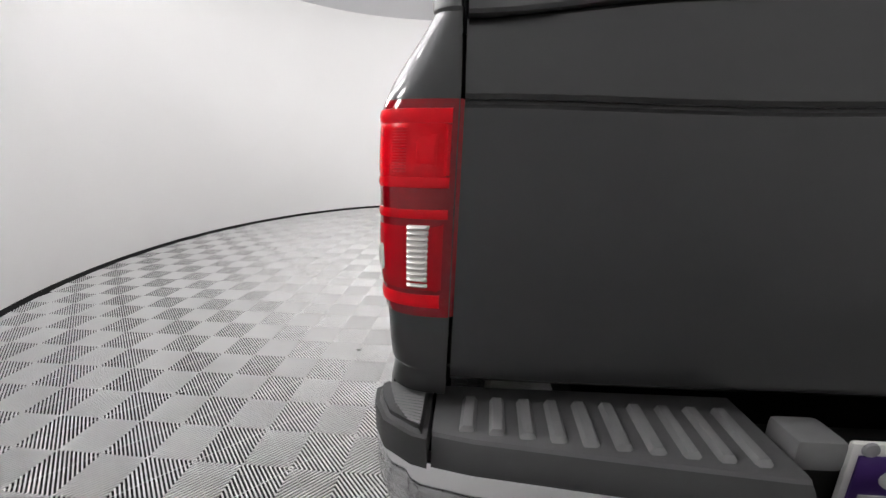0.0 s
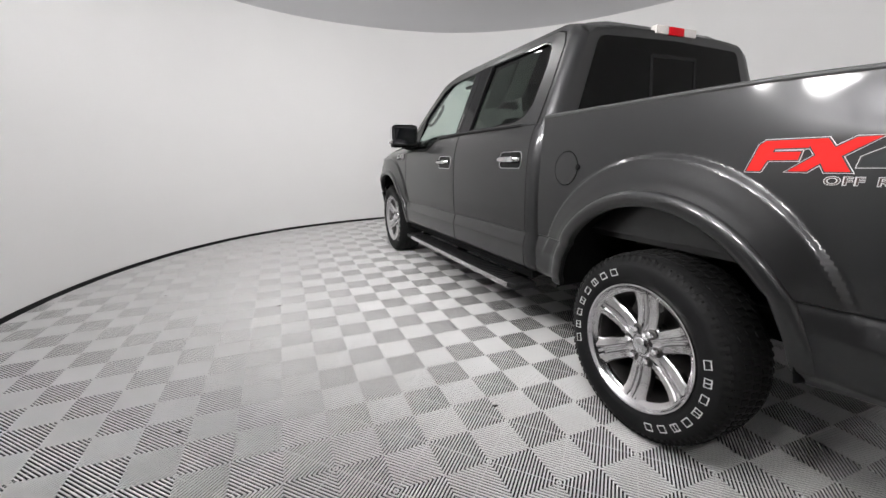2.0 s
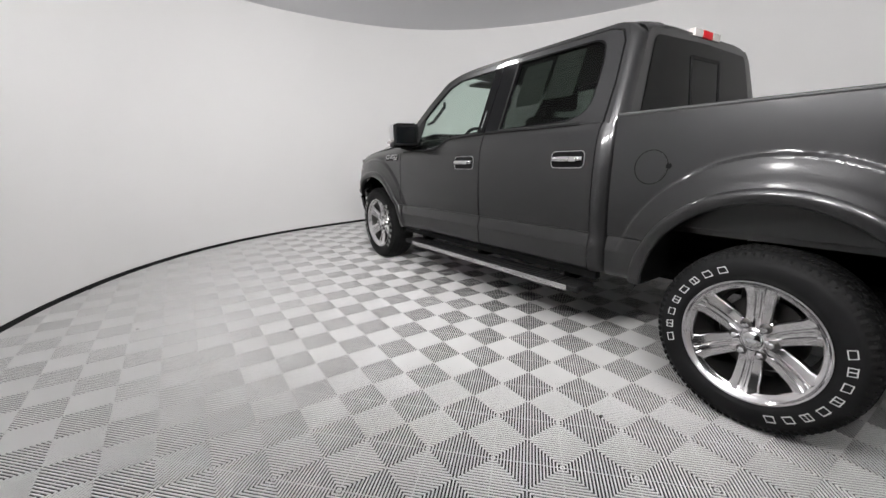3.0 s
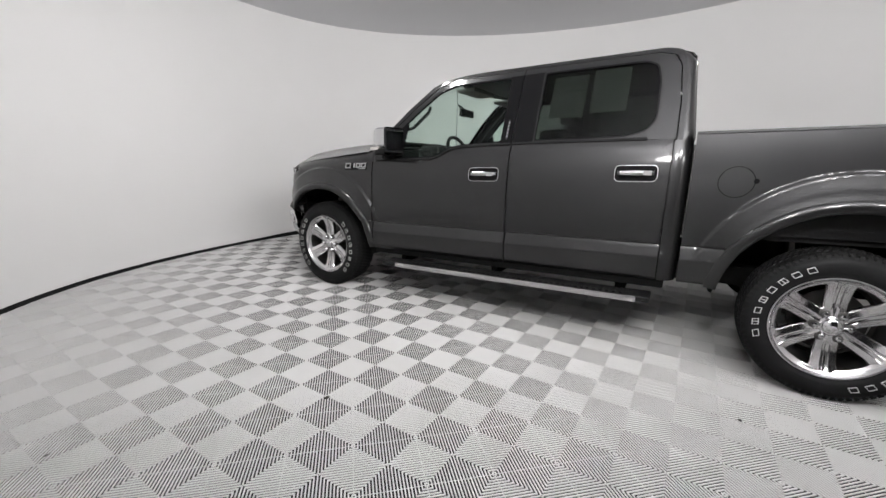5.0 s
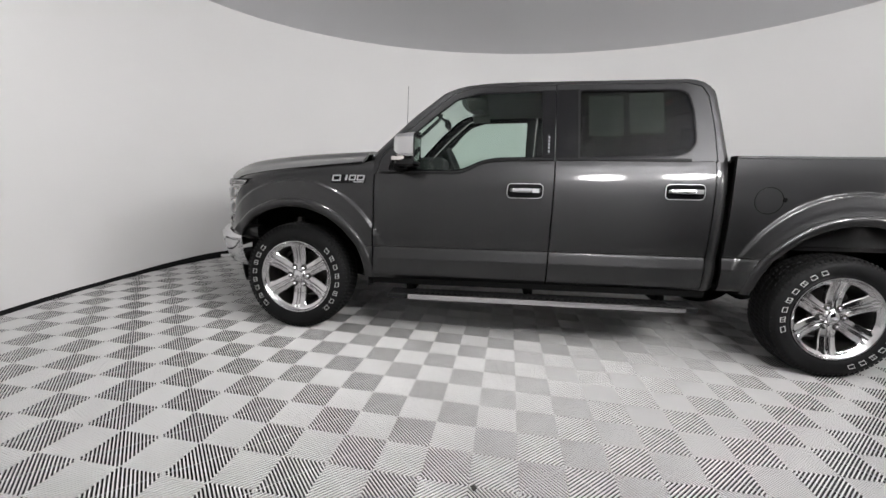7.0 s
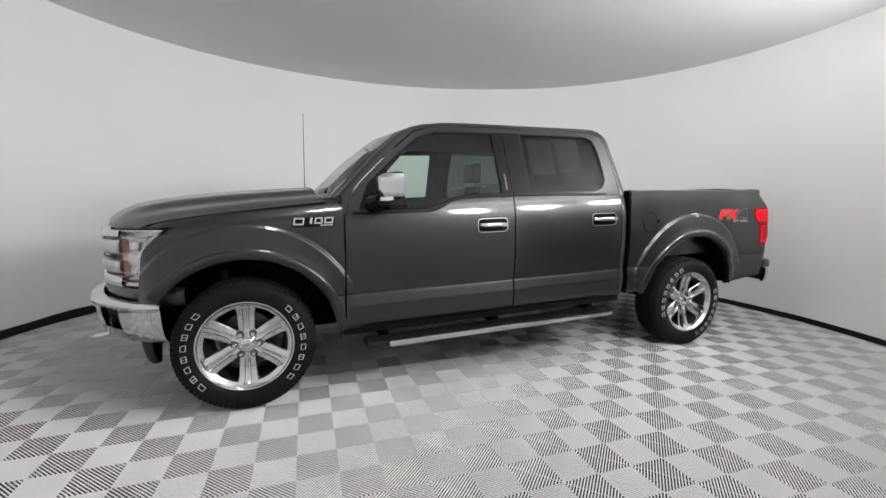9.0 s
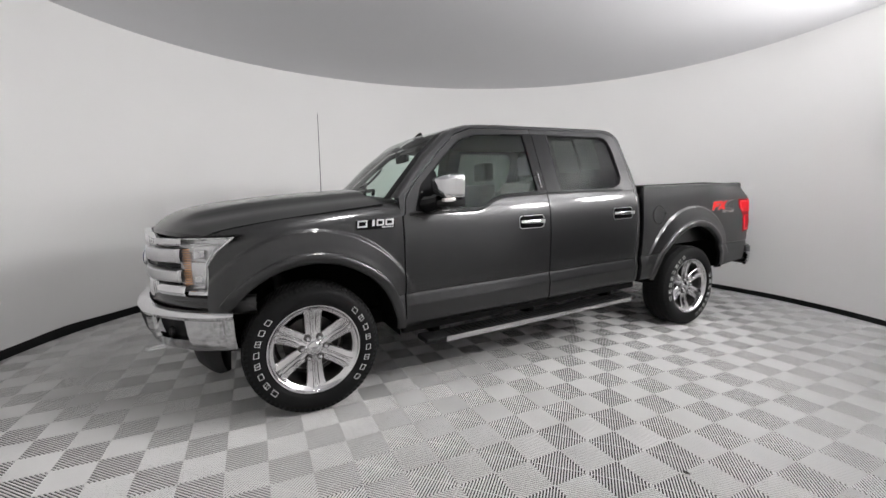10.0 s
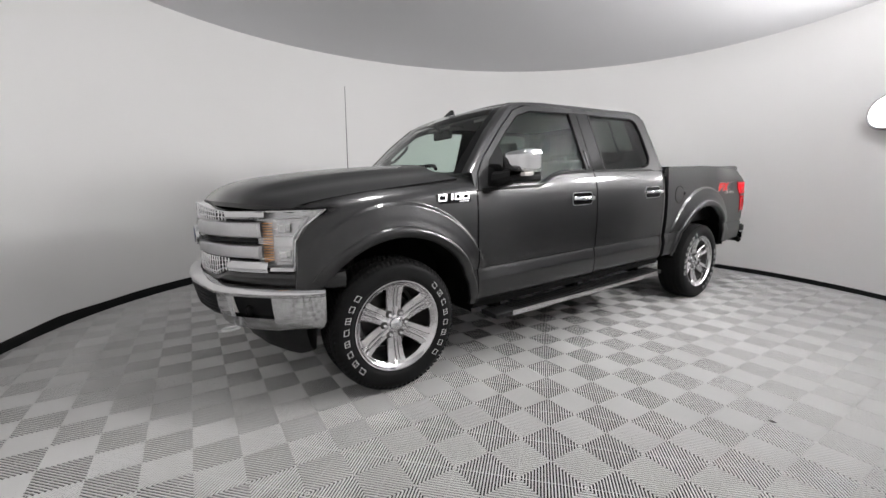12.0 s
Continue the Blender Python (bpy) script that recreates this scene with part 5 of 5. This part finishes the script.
    def grown(p, g):
        c = Vector((sum(q[0] for q in p) / len(p), sum(q[1] for q in p) / len(p)))
        out = []
        for i in range(len(p)):
            a, b, d = Vector(p[i - 1]), Vector(p[i]), Vector(p[(i + 1) % len(p)])
            a, b, d = (Vector((q.x * 4.05, q.y)) for q in (a, b, d))
            e1, e2 = (b - a).normalized(), (d - b).normalized()
            n1, n2 = Vector((e1.y, -e1.x)), Vector((e2.y, -e2.x))
            m = (n1 + n2)
            m = m / max(0.35, m.dot(n1)) if m.length > 1e-4 else n1
            q = b + m * g
            out.append((q.x / 4.05, q.y))
        return out

    decal = part("side_decal", fill_bm(grown(sh(F_), 0.055), [], flat(0.0010), 0.0006), DECAL_SILVER, bed, "red, grey and silver off-road decal")
    for p in (X_, G_):
        part("decal_edge", fill_bm(grown(sh(p), 0.055), [], flat(0.0010), 0.0006), DECAL_SILVER, decal, "silver outline")
    for p in (F_, X_, G_):
        part("decal_shadow", fill_bm(grown(sh(p), 0.038), [], flat(0.0016), 0.0006), DECAL_BLACK, decal)
    part("decal_letter", fill_bm(sh(F_), [], flat(0.0022), 0.0006), RED_INK, decal, "red letter")
    part("decal_letter", fill_bm(sh(X_), [], flat(0.0022), 0.0006), RED_INK, decal, "red letter")
    part("decal_letter", fill_bm(sh(G_), [sh(G_in)], flat(0.0022), 0.0006), DECAL_GREY, decal, "grey numeral")
    for word, f0, f1 in (("OFF", 0.0, 0.37), ("ROAD", 0.47, 1.0)):
        for mat, grow, lift in ((DECAL_SILVER, 0.0016, 0.0012), (DECAL_WORDS, 0.0, 0.0022)):
            txt = bpy.data.curves.new("decal_word", "FONT")
            txt.offset = grow
            txt.body, txt.size, txt.extrude, txt.space_character, txt.align_x = word, 0.030, 0.0005, 1.15, "LEFT"
            tob = new("decal_word", txt)
            deps = bpy.context.evaluated_depsgraph_get()
            me = bpy.data.meshes.new_from_object(tob.evaluated_get(deps))
            bpy.data.objects.remove(tob)
            wid = max(v.co.x for v in me.vertices)
            for v in me.vertices:
                a, b, d = f0 + (f1 - f0) * v.co.x / wid, v.co.y, v.co.z
                y = (-0.515 - 0.225 * a) if s < 0 else (-0.74 + 0.225 * a)
                z = 1.122 + b
                v.co = rk(s * (side_x(y, z) + lift + d), y, z)
            me.materials.clear()
            me.materials.append(mat)
            ow = new("decal_word", me)
            ow.parent = decal
            tagged(ow, "small dark word" if mat is DECAL_WORDS else "silver edge of a small word")

# ---- wheels ----
TYRE_R, TYRE_X = 0.405, 0.865
BARREL = [(0.205, -0.10), (0.225, -0.09), (0.225, 0.04), (0.236, 0.085)]
RIM = [(0.236, 0.085), (0.237, 0.101), (0.244, 0.107), (0.255, 0.112), (0.262, 0.122), (0.268, 0.130), (0.275, 0.131), (0.278, 0.124), (0.272, 0.108), (0.258, 0.085), (0.250, 0.02), (0.250, -0.10), (0.245, -0.10), (0.240, 0.08)]
SIDEWALL = [(0.262, -0.105), (0.285, -0.128), (0.33, -0.140), (0.365, -0.134), (0.388, -0.118), (0.400, -0.104), (0.404, -0.06), (0.405, 0.0), (0.404, 0.06),
            (0.400, 0.104), (0.388, 0.118), (0.374, 0.129), (0.371, 0.1325), (0.350, 0.138), (0.33, 0.1405), (0.305, 0.138), (0.290, 0.132), (0.284, 0.126), (0.274, 0.122), (0.262, 0.112)]


def build_wheel(s, y, turn_deg, text_deg):
    hub = part("wheel", lathe_bm([(0, 0.02), (0.08, 0.02), (0.085, -0.02), (0.17, -0.025), (0.172, -0.045), (0.08, -0.05), (0, -0.05)], (0, 0, 0), 40), STEEL, truck, "chrome six-spoke wheel with white-lettered tyre")
    tyre = part("tyre", lathe_bm(SIDEWALL, (0, 0, 0), 72), RUBBER, hub, "black all-terrain tyre", 50)
    # tread blocks
    bm = bmesh.new()
    for k in range(78):
        a0 = 2 * math.pi * k / 78
        for row, (d0, d1) in enumerate(((-0.122, -0.076), (-0.068, -0.028), (-0.020, 0.020), (0.028, 0.068), (0.076, 0.122))):
            sh_ = (row % 2) * math.pi / 78
            vs = []
            for rr in (0.396, 0.4075):
                for da, d in ((0.004, d0), (0.056, d0 + 0.006), (0.066, d1), (0.014, d1 - 0.006)):
                    r = rr - (0.012 if abs(d) > 0.11 else 0.003 if abs(d) > 0.07 else 0)
                    a = a0 + sh_ + da
                    vs.append(bm.verts.new((d, r * math.cos(a), r * math.sin(a))))
            for f in ((4, 5, 6, 7), (0, 1, 5, 4), (1, 2, 6, 5), (2, 3, 7, 6), (3, 0, 4, 7)):
                bm.faces.new([vs[i] for i in f])
        vs = []
        for da in (0.008, 0.046):
            for r, d in ((0.372, 0.1305), (0.392, 0.120), (0.400, 0.112)):
                vs.append(bm.verts.new((d + 0.0025, r * math.cos(a0 + da), r * math.sin(a0 + da))))
        bm.faces.new((vs[0], vs[1], vs[4], vs[3]))
        bm.faces.new((vs[1], vs[2], vs[5], vs[4]))
    part("tread", bm, TREAD, tyre, "worn tread blocks", smooth=False)
    rim = part("rim", lathe_bm(RIM, (0, 0, 0), 72), ALLOY, hub, "polished chrome rim", 40)
    part("barrel", lathe_bm(BARREL, (0, 0, 0), 48), STEEL, rim, "dark inside of the rim", 40)
    # spokes with raised edges and a centre groove
    for k in range(6):
        a = math.pi / 2 + 2 * math.pi * k / 6 + radians(turn_deg)
        rows = []
        for t in [i / 10 for i in range(11)]:
            r = 0.052 + (0.246 - 0.052) * t
            w = min(0.046 + 0.012 * t + 0.014 * smooth(0.82, 1.0, t), r * 0.572)
            out = 0.078 + 0.030 * t - 0.016 * math.sin(math.pi * t)
            g = 0.008 * smooth(0.12, 0.35, t) * smooth(1.0, 0.86, t)
            prof = [(-w, -0.036), (-w * 0.98, -0.008), (-w * 0.88, -0.002), (-w * 0.34, 0.003), (-w * 0.25, 0.002 - g), (-w * 0.10, 0.001 - g), (-w * 0.05, 0.0), (w * 0.05, 0.0), (w * 0.10, 0.001 - g), (w * 0.25, 0.002 - g),
                    (w * 0.34, 0.003), (w * 0.88, -0.002), (w * 0.98, -0.008), (w, -0.036)]
            rows.append([(out + d, r * math.cos(a) - q * math.sin(a), r * math.sin(a) + q * math.cos(a)) for q, d in prof])
        part("spoke", grid_bm(rows), ALLOY, rim, sharp=25)
        la = a + math.pi / 6
        nut = lathe_bm([(0, 0.106), (0.010, 0.104), (0.0155, 0.098), (0.0172, 0.070)], (0, 0, 0), 6)
        for v in nut.verts:
            v.co += Vector((0, 0.070 * math.cos(la), 0.070 * math.sin(la)))
        part("lug_nut", nut, CHROME, rim)
        # Dark discs put the nut pockets' shade onto the spoke faces.
        pocket = lathe_bm([(0, 0.0795), (0.021, 0.0795), (0.025, 0.0765), (0.025, 0.06)], (0, 0, 0), 18)
        for v in pocket.verts:
            v.co += Vector((0, 0.070 * math.cos(la), 0.070 * math.sin(la)))
        part("nut_pocket_shade", pocket, STEEL, rim, "dark disc for the shade of a nut pocket")
    part("hub_face", lathe_bm([(0.0, 0.086), (0.046, 0.086), (0.054, 0.080), (0.056, 0.05)], (0, 0, 0), 36), ALLOY, rim)
    part("hub_flange", lathe_bm([(0.0, 0.060), (0.088, 0.060), (0.098, 0.052), (0.100, 0.02)], (0, 0, 0), 36), ALLOY, rim, "polished hub flange")
    cap = part("centre_cap", lathe_bm([(0, 0.104), (0.030, 0.102), (0.038, 0.096), (0.041, 0.086)], (0, 0, 0), 28), CHROME, rim, "chrome centre cap")
    bm = lathe_bm([(0, 0.1062), (0.016, 0.1052), (0.017, 0.103)], (0, 0, 0), 24)
    for v in bm.verts:
        v.co.z *= 0.5
    part("cap_oval", bm, INK, cap, "plain dark oval")
    # raised white blocks on the sidewall
    if s < 0:
        for start, step, n in ((222, -11.6, 8), (41, -11.8, 8)):
            for k in range(n):
                a = radians(start + step * k + text_deg)
                w, h = 0.0225 if k == 0 and start > 90 else 0.0205, 0.0150
                c = 0.328
                bm = bmesh.new()
                quad = lambda w_, h_: [Vector((0.0, c * math.cos(a) + p * math.cos(a) - q * math.sin(a), c * math.sin(a) + p * math.sin(a) + q * math.cos(a))) for p, q in ((-h_, -w_ * 1.0), (-h_, w_ * 0.78), (h_, w_ * 0.94), (h_, -w_ * 0.72))]
                o_, i_ = quad(w, h), quad(w * 0.84, h * 0.76)
                for pts in (o_, i_):
                    for p in pts:
                        r = math.hypot(p.y, p.z)
                        p.x = float(np.interp(r, [0.29, 0.305, 0.33, 0.35, 0.371], [0.132, 0.138, 0.1405, 0.138, 0.1325])) + 0.0016
                ov, iv = [bm.verts.new(p) for p in o_], [bm.verts.new(p) for p in i_]
                for j in range(4):
                    bm.faces.new((ov[j], ov[(j + 1) % 4], iv[(j + 1) % 4], iv[j]))
                if k in (1, 3, 5):
                    m1, m2 = (iv[0].co + iv[1].co) / 2, (iv[2].co + iv[3].co) / 2
                    d = (iv[1].co - iv[0].co).normalized() * 0.0016
                    bm.faces.new([bm.verts.new(p) for p in (m1 - d, m1 + d, m2 + d, m2 - d)])
                turn_in(bm, (-0.003, 0, 0))
                part("sidewall_block", bm, WHITE, tyre, "plain white outlined block", smooth=False)
    if s < 0:
        hub.matrix_basis = Matrix.Translation((s * TYRE_X, y, TYRE_R + 0.004)) @ Matrix.Rotation(math.pi, 4, "Z")
    else:
        hub.matrix_basis = Matrix.Translation((s * TYRE_X, y, TYRE_R + 0.004))
    return hub


for s in (-1, 1):
    build_wheel(s, 3.683, 0, 0)
    build_wheel(s, 0.0, 0, -26)

# ---- cabin ----
part("dashboard", box_bm((-0.78, 2.72, 1.02), (0.78, 3.08, 1.40), 0.07, 3, fn=rk), TRIM, truck, "dark dashboard")
part("instrument_hood", box_bm((-0.60, 2.66, 1.33), (-0.16, 2.86, 1.44), 0.04, 3, fn=rk), TRIM, truck)
bm = bmesh.new()
rows = []
for k in range(32):
    a = 2 * math.pi * k / 32
    c = Vector((0.19 * math.cos(a), 0, 0.19 * math.sin(a)))
    rows.append([Vector((-0.38, 2.56, 1.34)) + Matrix.Rotation(radians(-24), 3, "X") @ (c * (1 + 0.085 * math.cos(b)) + Vector((0, 0.016 * math.sin(b), 0))) for b in [2 * math.pi * j / 8 for j in range(8)]])
wheel_bm = grid_bm([[rk(*p) for p in r] for r in rows], close_u=True, close_v=True)
sw = part("steering_wheel", wheel_bm, TRIM, truck, "black steering wheel")
part("wheel_boss", box_bm((-0.46, 2.55, 1.28), (-0.30, 2.62, 1.40), 0.03, 2, fn=rk), TRIM, sw)
for a in (0, math.pi, -math.pi / 2):
    part("wheel_spoke", tube_bm([rk(-0.38, 2.58, 1.34), rk(-0.38 + 0.18 * math.cos(a), 2.56 - 0.07 * math.sin(a), 1.34 + 0.17 * math.sin(a))], 0.016, 6), TRIM, sw)
part("centre_console", box_bm((-0.17, 1.75, 0.62), (0.17, 2.75, 1.02), 0.04, 2, fn=rk), TRIM, truck)
for x in (-0.40, 0.40):
    seat = part("front_seat", box_bm((x - 0.25, 1.85, 0.78), (x + 0.25, 2.35, 0.98), 0.05, 3, fn=rk), SEAT, truck, "black leather front seat")
    part("backrest", box_bm((x - 0.24, 1.68, 0.90), (x + 0.24, 1.86, 1.52), 0.06, 3, fn=lambda x_, y_, z_: rk(x_, y_ - 0.18 * (z_ - 0.9), z_)), SEAT, seat)
    part("headrest", box_bm((x - 0.13, 1.53, 1.56), (x + 0.13, 1.64, 1.76), 0.045, 3, fn=rk), SEAT, seat)
    for dx in (-0.05, 0.05):
        part("headrest_post", tube_bm([rk(x + dx, 1.60, 1.50), rk(x + dx, 1.59, 1.60)], 0.006, 6), CHROME, seat)
bench = part("rear_bench", box_bm((-0.72, 0.95, 0.80), (0.72, 1.42, 1.00), 0.05, 3, fn=rk), SEAT, truck, "black leather rear bench")
part("backrest", box_bm((-0.72, 0.82, 0.95), (0.72, 0.96, 1.50), 0.05, 3, fn=rk), SEAT, bench)
for x in (-0.45, 0.0, 0.45):
    part("headrest", box_bm((x - 0.12, 0.84, 1.51), (x + 0.12, 0.93, 1.66), 0.035, 3, fn=rk), SEAT, bench)
part("headlining", box_bm((-0.64, 0.92, 1.915), (0.64, 2.40, 1.930), 0.004, 1, fn=rk), LINER, truck, "grey headlining")
for s in (-1, 1):
    part("door_trim", box_bm((s * 0.895 - 0.02, 0.88, 0.62), (s * 0.895 + 0.02, 3.05, 1.29), 0.01, 2, fn=rk), TRIM, truck)
    part("door_trim", box_bm((s * 0.885 - 0.02, 0.88, 1.28), (s * 0.885 + 0.02, 2.30, 1.395), 0.01, 2, fn=rk), TRIM, truck)
    part("sun_visor", box_bm((s * 0.38 - 0.2, 2.34, 1.86), (s * 0.38 + 0.2, 2.50, 1.885), 0.01, 2, fn=rk), LINER, truck)
    part("pillar_grip", tube_bm([rk(s * 0.80, 2.86, 1.56), rk(s * 0.775, 2.80, 1.58), rk(s * 0.73, 2.68, 1.70), rk(s * 0.74, 2.66, 1.74)], 0.014, 6), TRIM, truck, "dark grab handle on the pillar")
im = part("inside_mirror", box_bm((-0.13, 2.69, 1.730), (0.13, 2.72, 1.800), 0.012, 2, fn=rk), TRIM, truck, "dark inside mirror below the windshield")
part("mirror_stem", tube_bm([rk(0, 2.71, 1.785), rk(0, 2.80, 1.85)], 0.012, 6), TRIM, im)
for y0, y1, z0, z1 in ((1.40, 1.628, 1.57, 1.85), (1.14, 1.362, 1.59, 1.87)):
    sheet = part("window_sheet", box_bm((0, y0, z0), (0.0012, y1, z1), 0, fn=lambda x, y, z: rk(-gx(z) + 0.022 + x, y, z)), PAPER, truck, "white paper sheet stuck inside the rear door window")
    for k in range(2):
        z = z0 + (z1 - z0) * (0.62 + 0.18 * k)
        part("print_bar", box_bm((-0.0012, y0 + 0.01, z), (-0.0004, y1 - 0.03, z + 0.008), 0, fn=lambda x, y, z: rk(-gx(z) + 0.022 + x, y, z)), INK, sheet, "plain printed bar")

# ---- specks on the floor ----
for x, y, r in ((-1.44, 0.38, 0.012), (-2.847, 0.788, 0.010), (-2.386, 2.232, 0.014), (-2.2, -0.1, 0.008), (-3.3, 2.9, 0.009)):
    bm = bmesh.new()
    bmesh.ops.create_icosphere(bm, subdivisions=1, radius=r)
    for v in bm.verts:
        v.co = Vector((v.co.x * (1.4 + noise.noise(v.co * 90)), v.co.y * 0.8, (v.co.z + r) * 0.25))
    ob = part("floor_debris", bm, SPECK)
    ob.location = (x, y, 0.0)
    tagged(ob, "tiny dark crumb lying on the floor tiles", "debris", "floor crumbs")

# ---- ribbed floor tiles ----
SQ, RIBS = 0.196, 21
ROT = Matrix.Rotation(radians(-1.5), 4, "Z")
OFF = Vector((-0.0805, 0.0356, 0))


def tile_bm(bm, m):
    """Four quarters of slanted ribs on a 2 x 2 grid, ribs forming diamonds round the middle."""
    diag = SQ * math.sqrt(2)
    pitch = diag / RIBS
    for qx, qy in ((1, 1), (-1, 1), (-1, -1), (1, -1)):
        n = Vector((qx, qy, 0)).normalized()
        t = Vector((-n.y, n.x, 0))

        def loft(secs):
            """A bar through cross-sections: each is (d0, d1, reach0, reach1, z)."""
            rings = []
            for d0, d1, r0, r1, z in secs:
                rings.append([bm.verts.new(m @ (p + Vector((0, 0, z)))) for p in (n * d0 - t * r0, n * d0 + t * r0, n * d1 + t * r1, n * d1 - t * r1)])
            bm.faces.new(rings[0])
            for ra, rb in zip(rings, rings[1:]):
                for i in range(4):
                    f = bm.faces.new((ra[i], ra[(i + 1) % 4], rb[(i + 1) % 4], rb[i]))
                    # lowest band of the sides takes the darkened groove colour
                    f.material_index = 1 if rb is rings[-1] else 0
        half = lambda d: max(0.0002, min(d, diag - d) - 0.0004)
        for k in range(RIBS):
            a0, a1 = pitch * (k + 0.5 - 0.190), pitch * (k + 0.5 + 0.190)
            b0, b1 = pitch * (k + 0.5 - 0.235), pitch * (k + 0.5 + 0.235)
            loft([(a0, a1, half(a0), half(a1), 0.0), (b0, b1, half(b0), half(b1), -0.0045), (b0, b1, half(b0), half(b1), -0.0135)])
        loft([(0.004, diag - 0.004, 0.0018, 0.0018, -0.0040), (0.004, diag - 0.004, 0.0020, 0.0020, -0.0135)])


bm = bmesh.new()
tile_bm(bm, Matrix.Identity(4))
tile_mesh = mesh_of(bm, "floor_tile", TILE, smooth=False)
tile_mesh.materials.append(GROOVE_SHADE)
rest = bmesh.new()
near = []
for i in range(-26, 27, 2):
    for j in range(-16, 38, 2):
        c = ROT @ (Vector((i * SQ, j * SQ, 0)) + OFF)
        if math.hypot(c.x - BX, c.y - BY) < BR + 0.15:
            near.append(c)
near.sort(key=lambda c: c.x - 0.15 * c.y)
for k, c in enumerate(near):
    if k < 300:
        ob = new("floor_tile", tile_mesh)
        ob.parent = floor
        ob.matrix_basis = Matrix.Translation(c) @ ROT
    else:
        tile_bm(rest, Matrix.Translation(c) @ ROT)
if len(rest.verts):
    far = part("floor_tile_field", rest, TILE, floor, "pale ribbed floor tiles", smooth=False)
    far.data.materials.append(GROOVE_SHADE)
    tagged(far, kind="stuff")
